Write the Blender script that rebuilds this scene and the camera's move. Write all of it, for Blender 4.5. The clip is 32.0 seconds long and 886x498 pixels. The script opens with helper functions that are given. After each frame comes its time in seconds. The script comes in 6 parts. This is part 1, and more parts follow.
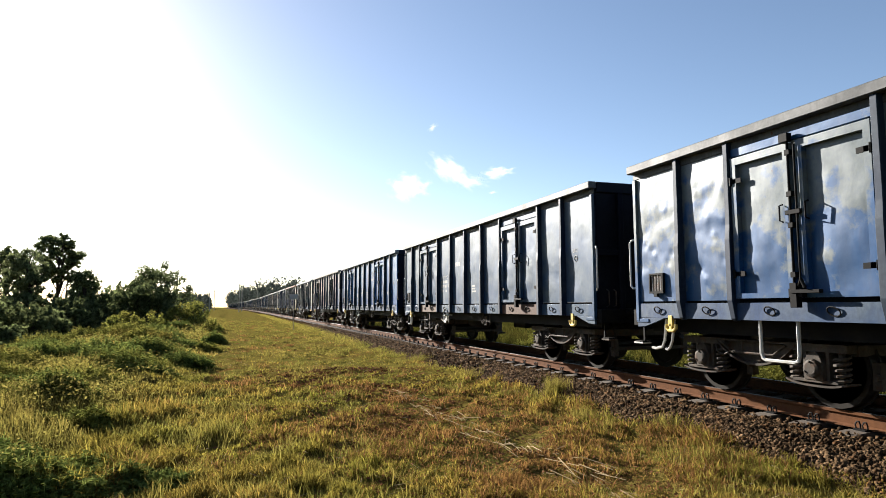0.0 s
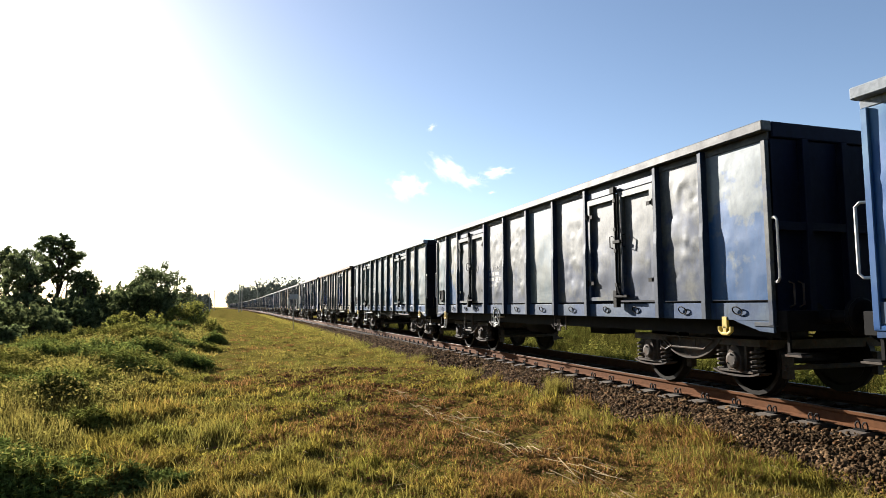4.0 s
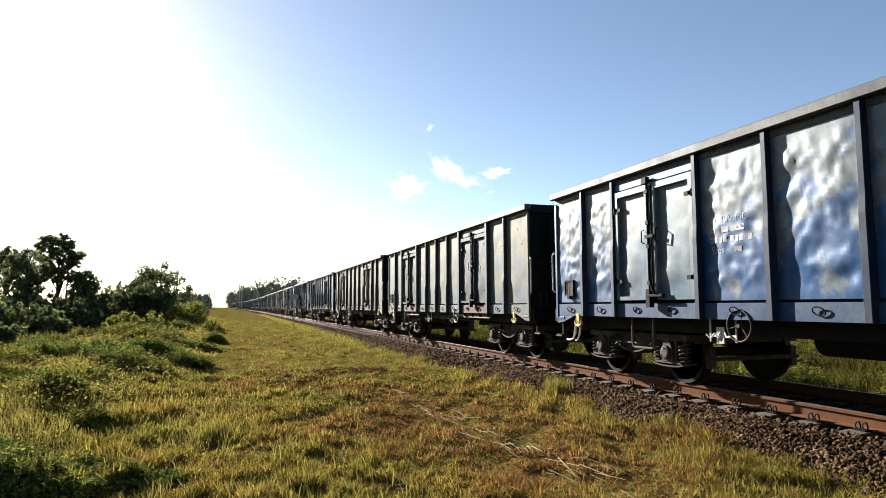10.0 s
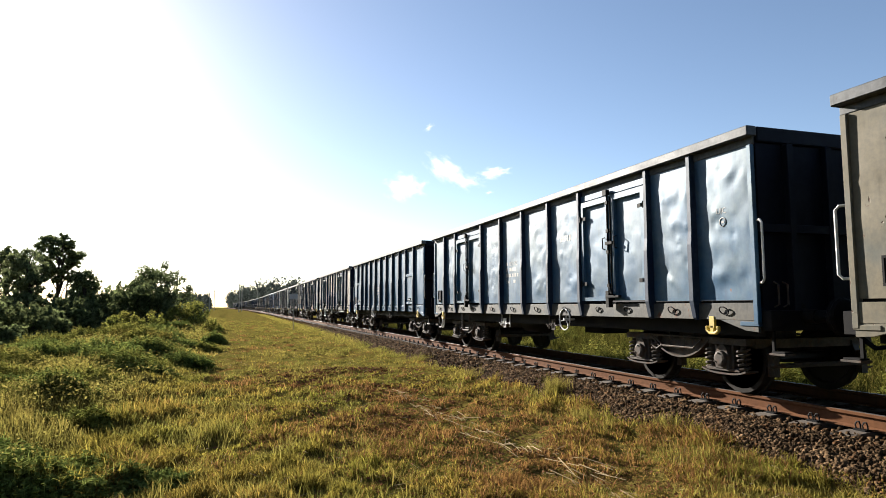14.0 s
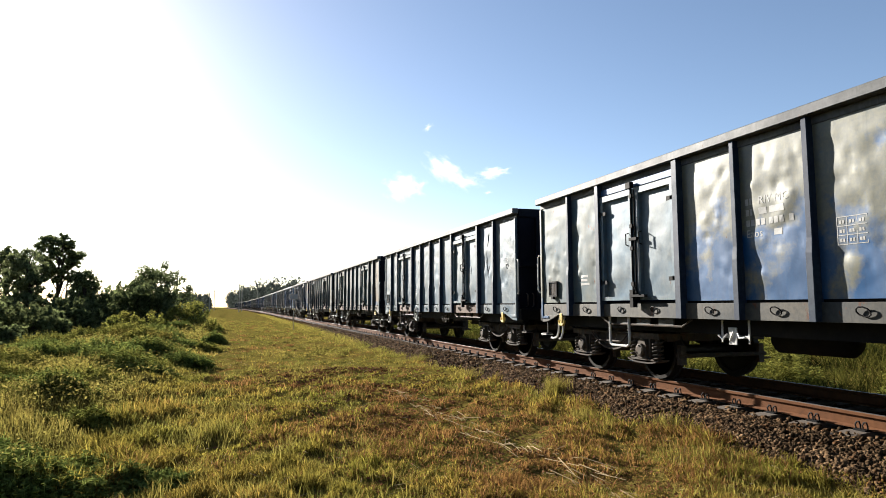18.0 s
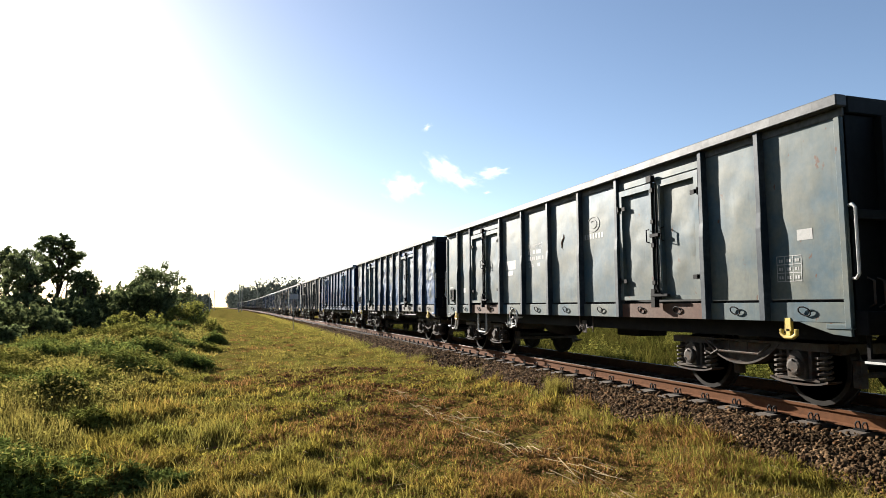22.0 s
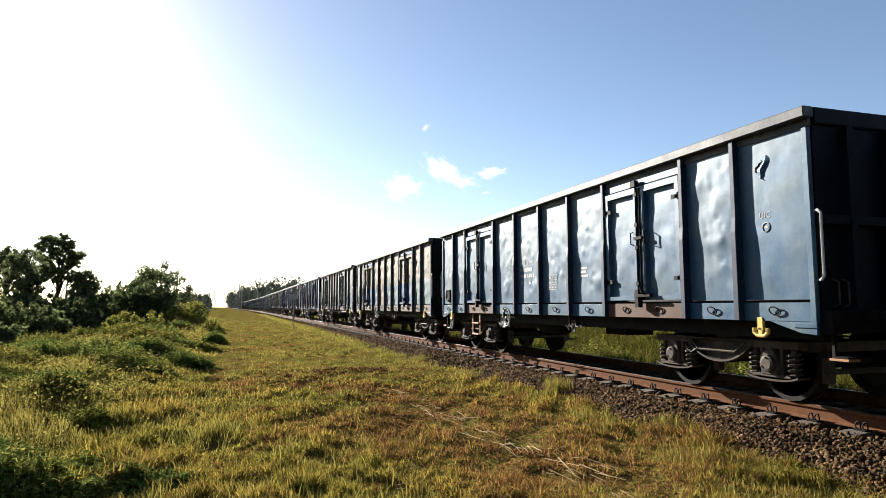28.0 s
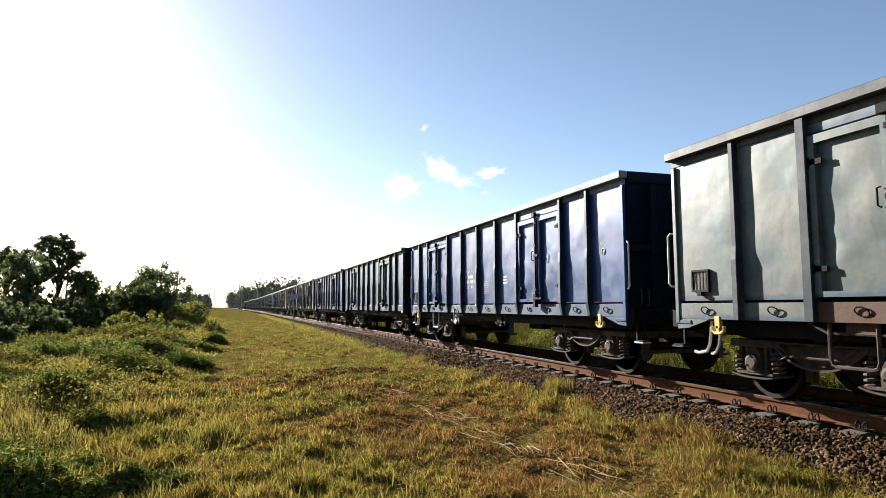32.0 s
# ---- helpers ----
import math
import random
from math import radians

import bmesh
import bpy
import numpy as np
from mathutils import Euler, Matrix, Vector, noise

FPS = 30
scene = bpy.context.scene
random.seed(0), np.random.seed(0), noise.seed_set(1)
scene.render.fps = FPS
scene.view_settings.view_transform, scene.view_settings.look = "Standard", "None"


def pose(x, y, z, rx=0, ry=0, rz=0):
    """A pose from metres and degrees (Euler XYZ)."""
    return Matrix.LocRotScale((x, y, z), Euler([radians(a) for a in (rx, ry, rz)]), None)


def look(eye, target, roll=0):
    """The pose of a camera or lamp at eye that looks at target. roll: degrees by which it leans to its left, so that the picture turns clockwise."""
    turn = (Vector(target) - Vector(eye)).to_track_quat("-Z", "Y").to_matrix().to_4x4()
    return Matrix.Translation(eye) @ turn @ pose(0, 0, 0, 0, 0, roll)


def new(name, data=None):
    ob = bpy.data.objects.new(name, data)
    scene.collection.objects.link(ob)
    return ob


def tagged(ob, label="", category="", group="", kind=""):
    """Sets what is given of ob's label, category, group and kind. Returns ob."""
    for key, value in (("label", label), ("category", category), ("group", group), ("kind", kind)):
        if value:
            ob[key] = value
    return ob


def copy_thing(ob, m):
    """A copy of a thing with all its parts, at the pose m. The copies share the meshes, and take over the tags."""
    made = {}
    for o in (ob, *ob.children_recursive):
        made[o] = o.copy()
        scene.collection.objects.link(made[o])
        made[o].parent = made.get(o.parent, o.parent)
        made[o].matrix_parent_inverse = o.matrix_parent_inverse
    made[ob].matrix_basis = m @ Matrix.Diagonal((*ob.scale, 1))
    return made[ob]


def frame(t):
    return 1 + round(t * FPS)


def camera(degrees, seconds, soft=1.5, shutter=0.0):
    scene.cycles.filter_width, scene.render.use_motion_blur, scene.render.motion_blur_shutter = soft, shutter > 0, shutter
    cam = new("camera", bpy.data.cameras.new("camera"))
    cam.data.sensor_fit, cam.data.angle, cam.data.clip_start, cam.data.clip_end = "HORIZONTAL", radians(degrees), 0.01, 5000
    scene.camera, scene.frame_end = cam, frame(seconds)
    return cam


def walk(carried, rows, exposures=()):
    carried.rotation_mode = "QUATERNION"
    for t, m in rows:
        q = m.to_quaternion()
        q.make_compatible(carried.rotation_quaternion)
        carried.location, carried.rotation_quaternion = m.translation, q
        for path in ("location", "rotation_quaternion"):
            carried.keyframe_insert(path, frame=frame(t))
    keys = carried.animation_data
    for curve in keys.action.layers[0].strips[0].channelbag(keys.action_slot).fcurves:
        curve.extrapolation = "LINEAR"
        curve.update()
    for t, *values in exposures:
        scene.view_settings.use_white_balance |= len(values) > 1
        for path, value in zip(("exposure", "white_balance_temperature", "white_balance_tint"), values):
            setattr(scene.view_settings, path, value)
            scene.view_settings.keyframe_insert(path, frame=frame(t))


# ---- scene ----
cam = camera(69.7, 32.0, soft=0.55)
EYE = (0.0, 0.0, 1.6)
YAW, TILT = radians(18.14), radians(5.08)
AIM = (EYE[0] + math.sin(YAW) * math.cos(TILT), EYE[1] + math.cos(YAW) * math.cos(TILT), EYE[2] + math.sin(TILT))
walk(cam, [(0.0, look(EYE, AIM, -0.33)), (32.0, look(EYE, AIM, -0.33))])

# ---- light ----
SUN_AZ, SUN_EL = radians(-18.8), radians(20.8)      # azimuth from the track's direction, elevation
world = bpy.data.worlds.new("world")
scene.world = world
world.use_nodes = True
wn = world.node_tree
sky = wn.nodes.new("ShaderNodeTexSky")
sky.sky_type, sky.sun_disc = "NISHITA", False
sky.sun_elevation, sky.sun_rotation = SUN_EL, SUN_AZ
sky.air_density, sky.dust_density, sky.ozone_density, sky.altitude = 0.74, 0.31, 0.7, 50
wn.nodes["Background"].inputs[1].default_value = 0.050
wn.links.new(sky.outputs[0], wn.nodes["Background"].inputs[0])
sun = new("sun", bpy.data.lights.new("sun", "SUN"))
sun.data.energy, sun.data.angle, sun.data.color = 5.0, radians(0.55), (1.0, 0.935, 0.845)
sun.matrix_world = look((0, 0, 50), (-50 * math.sin(SUN_AZ) * math.cos(SUN_EL), -50 * math.cos(SUN_AZ) * math.cos(SUN_EL), 50 - 50 * math.sin(SUN_EL)))
scene.view_settings.exposure = 1.86

# ---- materials ----


def material(name, colour, rough=0.8, metal=0.0, second=None, scale=3.0, mix=(0.4, 0.65), bump=0.0, bump_scale=60.0, third=None, third_at=(0.55, 0.7),
             third_scale=9.0, space="Object", spread=0.15, stretch=(1, 1, 1), spec=0.5, translucent=0.0, island=False):
    """Colour with two scales of variation, wear in a third colour and fine relief."""
    m = bpy.data.materials.new(name)
    m.use_nodes = True
    n, l = m.node_tree.nodes, m.node_tree.links
    b = n["Principled BSDF"]
    b.inputs["Roughness"].default_value, b.inputs["Metallic"].default_value = rough, metal
    b.inputs["Specular IOR Level"].default_value = spec
    co, info = n.new("ShaderNodeTexCoord"), n.new("ShaderNodeObjectInfo")
    off = n.new("ShaderNodeVectorMath")
    off.operation = "MULTIPLY_ADD"
    comb = n.new("ShaderNodeCombineXYZ")
    for k, f in enumerate((37.0, 53.0, 0.0)):
        mu = n.new("ShaderNodeMath")
        mu.operation = "MULTIPLY"
        mu.inputs[1].default_value = f
        l.new(info.outputs["Random"], mu.inputs[0])
        l.new(mu.outputs[0], comb.inputs[k])
    off.inputs[1].default_value = stretch
    l.new(co.outputs[space], off.inputs[0])
    l.new(comb.outputs[0], off.inputs[2])

    def tex(sc, detail=6.0):
        t = n.new("ShaderNodeTexNoise")
        t.inputs["Scale"].default_value, t.inputs["Detail"].default_value, t.inputs["Roughness"].default_value = sc, detail, 0.62
        l.new(off.outputs[0], t.inputs["Vector"])
        return t

    def blend(fac, a, c, lo, hi, kind="MIX"):
        r = n.new("ShaderNodeMapRange")
        r.inputs["From Min"].default_value, r.inputs["From Max"].default_value = lo, hi
        l.new(fac, r.inputs["Value"])
        x = n.new("ShaderNodeMix")
        x.data_type, x.blend_type = "RGBA", kind
        l.new(r.outputs[0], x.inputs["Factor"])
        for sock, v in ((x.inputs["A"], a), (x.inputs["B"], c)):
            if isinstance(v, tuple):
                sock.default_value = (*v, 1)
            else:
                l.new(v, sock)
        return x.outputs["Result"]

    out = colour
    if second:
        out = blend(tex(scale).outputs["Fac"], out, second, *mix)
    if third:
        out = blend(tex(third_scale, 9.0).outputs["Fac"], out, third, *third_at)
    hsv = n.new("ShaderNodeHueSaturation")
    if isinstance(out, tuple):
        hsv.inputs["Color"].default_value = (*out, 1)
    else:
        l.new(out, hsv.inputs["Color"])
    v = n.new("ShaderNodeMapRange")
    v.inputs["To Min"].default_value, v.inputs["To Max"].default_value = 1 - spread, 1 + spread
    if island:
        g = n.new("ShaderNodeNewGeometry")
        l.new(g.outputs["Random Per Island"], v.inputs["Value"])
    else:
        l.new(tex(scale * 7.3, 4.0).outputs["Fac"], v.inputs["Value"])
        v.inputs["From Min"].default_value, v.inputs["From Max"].default_value = 0.3, 0.7
    l.new(v.outputs[0], hsv.inputs["Value"])
    l.new(hsv.outputs[0], b.inputs["Base Color"])
    if bump:
        bp = n.new("ShaderNodeBump")
        bp.inputs["Strength"].default_value, bp.inputs["Distance"].default_value = min(1.0, bump * 10), bump * 0.1
        l.new(tex(bump_scale, 5.0).outputs["Fac"], bp.inputs["Height"])
        l.new(bp.outputs[0], b.inputs["Normal"])
    if translucent:
        tr, ad = n.new("ShaderNodeBsdfTranslucent"), n.new("ShaderNodeMixShader")
        l.new(hsv.outputs[0], tr.inputs["Color"])
        ad.inputs[0].default_value = translucent
        l.new(b.outputs[0], ad.inputs[1])
        l.new(tr.outputs[0], ad.inputs[2])
        l.new(ad.outputs[0], n["Material Output"].inputs["Surface"])
    return m


STEEL_DARK = material("dark_steel", (0.00504, 0.00504, 0.00576), 0.65, 0.0, (0.01152, 0.01008, 0.00864), 4.0, (0.45, 0.7), 0.03, 40.0, spec=0.08)
BOGIE = material("bogie_steel", (0.0375, 0.0315, 0.027), 0.65, 0.0, (0.07875, 0.063, 0.0495), 5.0, (0.42, 0.66), 0.04, 45.0, (0.06375, 0.0345, 0.02025), (0.52, 0.66), spec=0.15)
# near-black wheels: the shade under the wagon is put into the colour
TYRE = material("wheel_steel", (0.01248, 0.01008, 0.008448), 0.5, 0.0, (0.02016, 0.01728, 0.0144), 6.0, (0.4, 0.7), 0.02, 30.0, spec=0.15)
RAIL_RUST = material("rail_rust", (0.112, 0.049, 0.022), 0.9, 0.0, (0.092, 0.040, 0.020), 2.0, (0.35, 0.7), 0.05, 70.0, (0.055, 0.027, 0.016), (0.58, 0.75), spec=0.08)
RAIL_HEAD = material("rail_head", (0.070, 0.055, 0.046), 0.5, 0.5, (0.05, 0.036, 0.028), 5.0, (0.5, 0.8))
CONCRETE = material("sleeper_concrete", (0.058, 0.041, 0.027), 0.95, 0.0, (0.036, 0.023, 0.014), 5.0, (0.35, 0.7), 0.06, 50.0)
STONE = material("ballast_stone", (0.01999, 0.0125, 0.006828), 0.9, 0.0, (0.09796, 0.06248, 0.03414), 4.0, (0.36, 0.64), 0.06, 30.0, (0.06997, 0.03213, 0.0129), (0.54, 0.66), spread=0.75, island=True, spec=0.02)
STONE_ONE = material("single_ballast_stone", (0.01999, 0.0125, 0.006828), 0.9, 0.0, (0.09796, 0.06248, 0.03414), 0.7, (0.36, 0.64), 0.06, 30.0, spread=0.45, spec=0.02)
BALLAST_BED = material("ballast_bed", (0.0221, 0.0136, 0.00765), 0.95, 0.0, (0.0391, 0.02465, 0.01445), 14.0, (0.35, 0.65), 0.3, 22.0, spec=0.0)
SOIL = material("meadow_soil", (0.1217, 0.09191, 0.02484), 0.95, 0.0, (0.1043, 0.09439, 0.02236), 0.35, (0.4, 0.6), 0.9, 16.0, (0.1118, 0.05713, 0.01863), (0.54, 0.70), 1.1, spread=0.35, spec=0.0)
WHITE = material("white_paint", (0.416, 0.416, 0.4), 0.5, 0.0, (0.288, 0.272, 0.248), 8.0, (0.5, 0.75))
YELLOW = material("yellow_paint", (0.48, 0.352, 0.064), 0.5, 0.0, (0.36, 0.248, 0.064), 9.0, (0.5, 0.75))
RUSTY = material("rusty_sill", (0.068, 0.0272, 0.0136), 0.85, 0.0, (0.084, 0.048, 0.0304), 3.0, (0.4, 0.65), 0.05, 50.0, (0.05184, 0.02304, 0.01267), (0.58, 0.7))
ORANGE_STEP = material("orange_step_paint", (0.2736, 0.1224, 0.0432), 0.6, 0.0, (0.1944, 0.0936, 0.0432), 7.0, (0.45, 0.7))
SIGN_GREY = material("signboard", (0.341, 0.3465, 0.352), 0.6, 0.0, (0.275, 0.286, 0.297), 6.0)
POLE = material("weathered_pole", (0.24, 0.23, 0.21), 0.85, 0.0, (0.18, 0.17, 0.16), 2.0)
BARK = material("bark", (0.0216, 0.01728, 0.01224), 0.95, 0.0, (0.0396, 0.03024, 0.0216), 3.0, bump=0.3, bump_scale=12.0)
INSECT = material("insect_black", (0.00864, 0.00792, 0.0072), 0.5)
MARK = material("white_lettering", (0.252, 0.252, 0.2408), 0.6, 0.0, (0.168, 0.1736, 0.1736), 14.0, (0.5, 0.8))


def leafy(name, a, b, spread=0.4, tr=0.35, rough=0.8, spec=0.0):
    return material(name, a, rough, 0.0, b, 0.5, (0.35, 0.65), spread=spread, island=True, translucent=tr, spec=spec)


GRASS = leafy("grass_blades", (0.150, 0.146, 0.024), (0.230, 0.154, 0.036), 0.7, 0.5, 0.7, 0.0)
GRASS_DRY = leafy("dry_grass", (0.265, 0.150, 0.050), (0.175, 0.092, 0.035), 0.7, 0.35, 0.7, 0.0)
GRASS_TALL = leafy("tall_grass", (0.1349, 0.1328, 0.02831), (0.2011, 0.1545, 0.03963), 0.6, 0.55, 0.7, 0.0)
LITTER = leafy("dead_leaves", (0.1672, 0.07296, 0.0304), (0.0836, 0.0456, 0.02584), 0.6, 0.1, 0.8, 0.0)
STRAW = leafy("straw", (0.32, 0.25, 0.145), (0.21, 0.155, 0.085), 0.4, 0.2, 0.7, 0.0)
HERB = leafy("herb_leaves", (0.135, 0.152, 0.033), (0.198, 0.180, 0.042), 0.55, 0.5, 0.7, 0.0)
NETTLE = leafy("nettle_leaves", (0.1092, 0.1454, 0.03546), (0.1638, 0.1845, 0.04609), 0.5, 0.45, 0.7, 0.0)
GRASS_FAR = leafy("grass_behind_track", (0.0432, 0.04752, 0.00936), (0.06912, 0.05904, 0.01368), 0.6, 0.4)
VERGE = leafy("verge_leaves", (0.147, 0.1446, 0.03266), (0.2082, 0.1656, 0.04666), 0.55, 0.45, 0.7, 0.0)
LEAF = leafy("tree_leaves", (0.07128, 0.09072, 0.03888), (0.09936, 0.1145, 0.04536), 0.5, 0.5, 0.7, 0.0)
# paler copy of LEAF, with sunlight and haze put into its colour
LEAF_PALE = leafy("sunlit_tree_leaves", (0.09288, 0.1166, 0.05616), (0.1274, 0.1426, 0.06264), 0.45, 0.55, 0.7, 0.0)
# bluish-grey leaf colour carries the haze of the distance
WOOD_FAR = leafy("hazed_wood_leaves", (0.03257, 0.04044, 0.03707), (0.04156, 0.0483, 0.04156), 0.3, 0.5)


PAINT_SCALE, SHEEN = 0.13, 0.13


def paint(name, base, fade, amount, rust=0.1, rough=0.42, ior=1.28, low=0.0, band=None, pocks=0.0, dent=1.0, grain=1.5, edge=0.13, coat=0.0, grime=1.0):
    """Wagon paint: base coat, chalked and dusty where it has faded, rust specks, gloss that varies."""
    coat = coat or PAINT_SCALE
    base, fade = tuple(coat * q for q in base), tuple(coat * q for q in fade)      # scaled down evenly so that shadow on the sheets renders darker
    m = bpy.data.materials.new("paint_" + name)
    m.use_nodes = True
    n, l = m.node_tree.nodes, m.node_tree.links
    b = n["Principled BSDF"]
    co, info = n.new("ShaderNodeTexCoord"), n.new("ShaderNodeObjectInfo")
    comb, off = n.new("ShaderNodeCombineXYZ"), n.new("ShaderNodeVectorMath")
    for k, f in enumerate((41.0, 67.0)):
        mu = n.new("ShaderNodeMath")
        mu.operation = "MULTIPLY"
        mu.inputs[1].default_value = f
        l.new(info.outputs["Random"], mu.inputs[0])
        l.new(mu.outputs[0], comb.inputs[k])
    off.operation = "ADD"
    l.new(co.outputs["Object"], off.inputs[0])
    l.new(comb.outputs[0], off.inputs[1])

    def tex(sc, detail=5.0, st=(1, 1, 1)):
        mp = n.new("ShaderNodeMapping")
        mp.inputs["Scale"].default_value = st
        t = n.new("ShaderNodeTexNoise")
        t.inputs["Scale"].default_value, t.inputs["Detail"].default_value, t.inputs["Roughness"].default_value = sc, detail, 0.6
        l.new(off.outputs[0], mp.inputs["Vector"])
        l.new(mp.outputs[0], t.inputs["Vector"])
        return t.outputs["Fac"]

    def ranged(v, lo, hi, a=0.0, c=1.0):
        r = n.new("ShaderNodeMapRange")
        for key, val in (("From Min", lo), ("From Max", hi), ("To Min", a), ("To Max", c)):
            r.inputs[key].default_value = val
        l.new(v, r.inputs["Value"])
        return r.outputs[0]

    def blend(f, a, c):
        x = n.new("ShaderNodeMix")
        x.data_type = "RGBA"
        l.new(f, x.inputs["Factor"])
        for sock, v in ((x.inputs["A"], a), (x.inputs["B"], c)):
            if isinstance(v, tuple):
                sock.default_value = (*v, 1)
            else:
                l.new(v, sock)
        return x.outputs["Result"]

    sep = n.new("ShaderNodeSeparateXYZ")
    l.new(co.outputs["Object"], sep.inputs[0])

    def raised(v, k):
        """Adds k for each metre above the sill: fading, with sky sheen painted in towards the top."""
        ma = n.new("ShaderNodeMath")
        ma.operation = "MULTIPLY_ADD"
        ma.inputs[1].default_value = k
        l.new(sep.outputs["Z"], ma.inputs[0])
        l.new(v, ma.inputs[2])
        return ma.outputs[0]

    centre = 0.68 - 0.36 * amount + 0.9 * low
    c = blend(ranged(raised(tex(grain, 6.0), low), centre - edge, centre + edge), base, fade)
    if rust >= 0.7:
        # broad orange stains where the sheet rusts through
        c = blend(ranged(tex(2.4, 7.0, (1, 1, 0.55)), 0.675 - 0.17 * rust, 0.79 - 0.17 * rust, 0.0, 0.9), c, tuple(coat * q for q in (0.50, 0.24, 0.085)))
    if band:
        height, shade = band
        c = blend(ranged(raised(tex(2.6, 5.0), 6.0), 6.0 * height + 0.35, 6.0 * height + 0.65), tuple(coat * q for q in shade), c)
    c = blend(ranged(tex(1.1, 4.0, (1, 3.0, 0.35)), 0.40, 0.75, 0.0, 0.35), c, tuple(0.5 * (p + 0.25 * coat) for p in fade))
    c = blend(ranged(tex(7.0, 8.0, (1, 1, 0.6)), 0.735 - 0.17 * rust, 0.77 - 0.17 * rust), c, (0.07, 0.028, 0.013))
    c = blend(ranged(tex(9.0, 6.0, (1, 1.6, 0.22)), 0.56, 0.74, 0.0, 0.55 * grime), c, tuple(0.25 * q for q in fade))
    c = blend(ranged(tex(17.0, 7.0), 0.38, 0.62, 0.0, 0.4 * grime), c, tuple(0.45 * q for q in base))
    mx = n.new("ShaderNodeMath")
    mx.operation = "MULTIPLY_ADD"
    mx.inputs[1].default_value = 0.06
    l.new(tex(26.0, 4.0), mx.inputs[0])
    l.new(tex(3.0, 1.5), mx.inputs[2])
    relief = mx.outputs[0]
    if pocks:
        # scraped and torn spots: stretched cells, only some of them struck
        wob = n.new("ShaderNodeVectorMath")
        wob.operation = "MULTIPLY_ADD"
        wob.inputs[1].default_value = (0.5, 0.5, 0.5)
        t = n.new("ShaderNodeTexNoise")
        t.inputs["Scale"].default_value = 5.0
        l.new(off.outputs[0], t.inputs["Vector"])
        l.new(t.outputs["Color"], wob.inputs[0])
        l.new(off.outputs[0], wob.inputs[2])
        mp = n.new("ShaderNodeMapping")
        mp.inputs["Scale"].default_value = (1, 1.25, 0.8)
        mp.inputs["Rotation"].default_value = (0.5, 0, 0)
        l.new(wob.outputs[0], mp.inputs["Vector"])
        vo = n.new("ShaderNodeTexVoronoi")
        vo.inputs["Scale"].default_value = 8.5
        l.new(mp.outputs[0], vo.inputs["Vector"])
        hit = n.new("ShaderNodeMath")
        hit.operation = "MULTIPLY"
        l.new(ranged(vo.outputs["Distance"], 0.22, 0.30, 1.0, 0.0), hit.inputs[0])
        sc = n.new("ShaderNodeSeparateColor")
        l.new(vo.outputs["Color"], sc.inputs[0])
        l.new(ranged(sc.outputs[0], 1.0 - pocks, 1.02 - pocks), hit.inputs[1])
        if band:
            bare = n.new("ShaderNodeMath")
            bare.operation = "MULTIPLY"
            l.new(hit.outputs[0], bare.inputs[0])
            l.new(ranged(sep.outputs["Z"], band[0] - 0.05, band[0] + 0.08, 0.05, 1.0), bare.inputs[1])
            hit = bare
        c = blend(hit.outputs[0], c, (0.045, 0.022, 0.012))
        deep = n.new("ShaderNodeMath")
        deep.operation = "MULTIPLY_ADD"
        deep.inputs[1].default_value = -1.0
        l.new(hit.outputs[0], deep.inputs[0])
        l.new(relief, deep.inputs[2])
        relief = deep.outputs[0]
    l.new(c, b.inputs["Base Color"])
    l.new(ranged(tex(2.2, 5.0), 0.3, 0.7, rough + 0.02, rough + 0.14 + 0.06 * amount), b.inputs["Roughness"])
    b.inputs["IOR"].default_value = ior + SHEEN
    tint, lift = n.new("ShaderNodeMix"), n.new("ShaderNodeVectorMath")
    lift.operation, lift.inputs[3].default_value = "SCALE", 2.6 / coat
    l.new(c, lift.inputs[0])
    tint.data_type, tint.clamp_result = "RGBA", True
    tint.inputs["Factor"].default_value = 0.55
    tint.inputs["A"].default_value = (1, 1, 1, 1)
    l.new(lift.outputs[0], tint.inputs["B"])
    l.new(tint.outputs["Result"], b.inputs["Specular Tint"])
    bp = n.new("ShaderNodeBump")
    bp.inputs["Strength"].default_value, bp.inputs["Distance"].default_value = 0.4, 0.014 * dent
    l.new(relief, bp.inputs["Height"])
    l.new(bp.outputs[0], b.inputs["Normal"])
    return m


# ---- mesh building ----


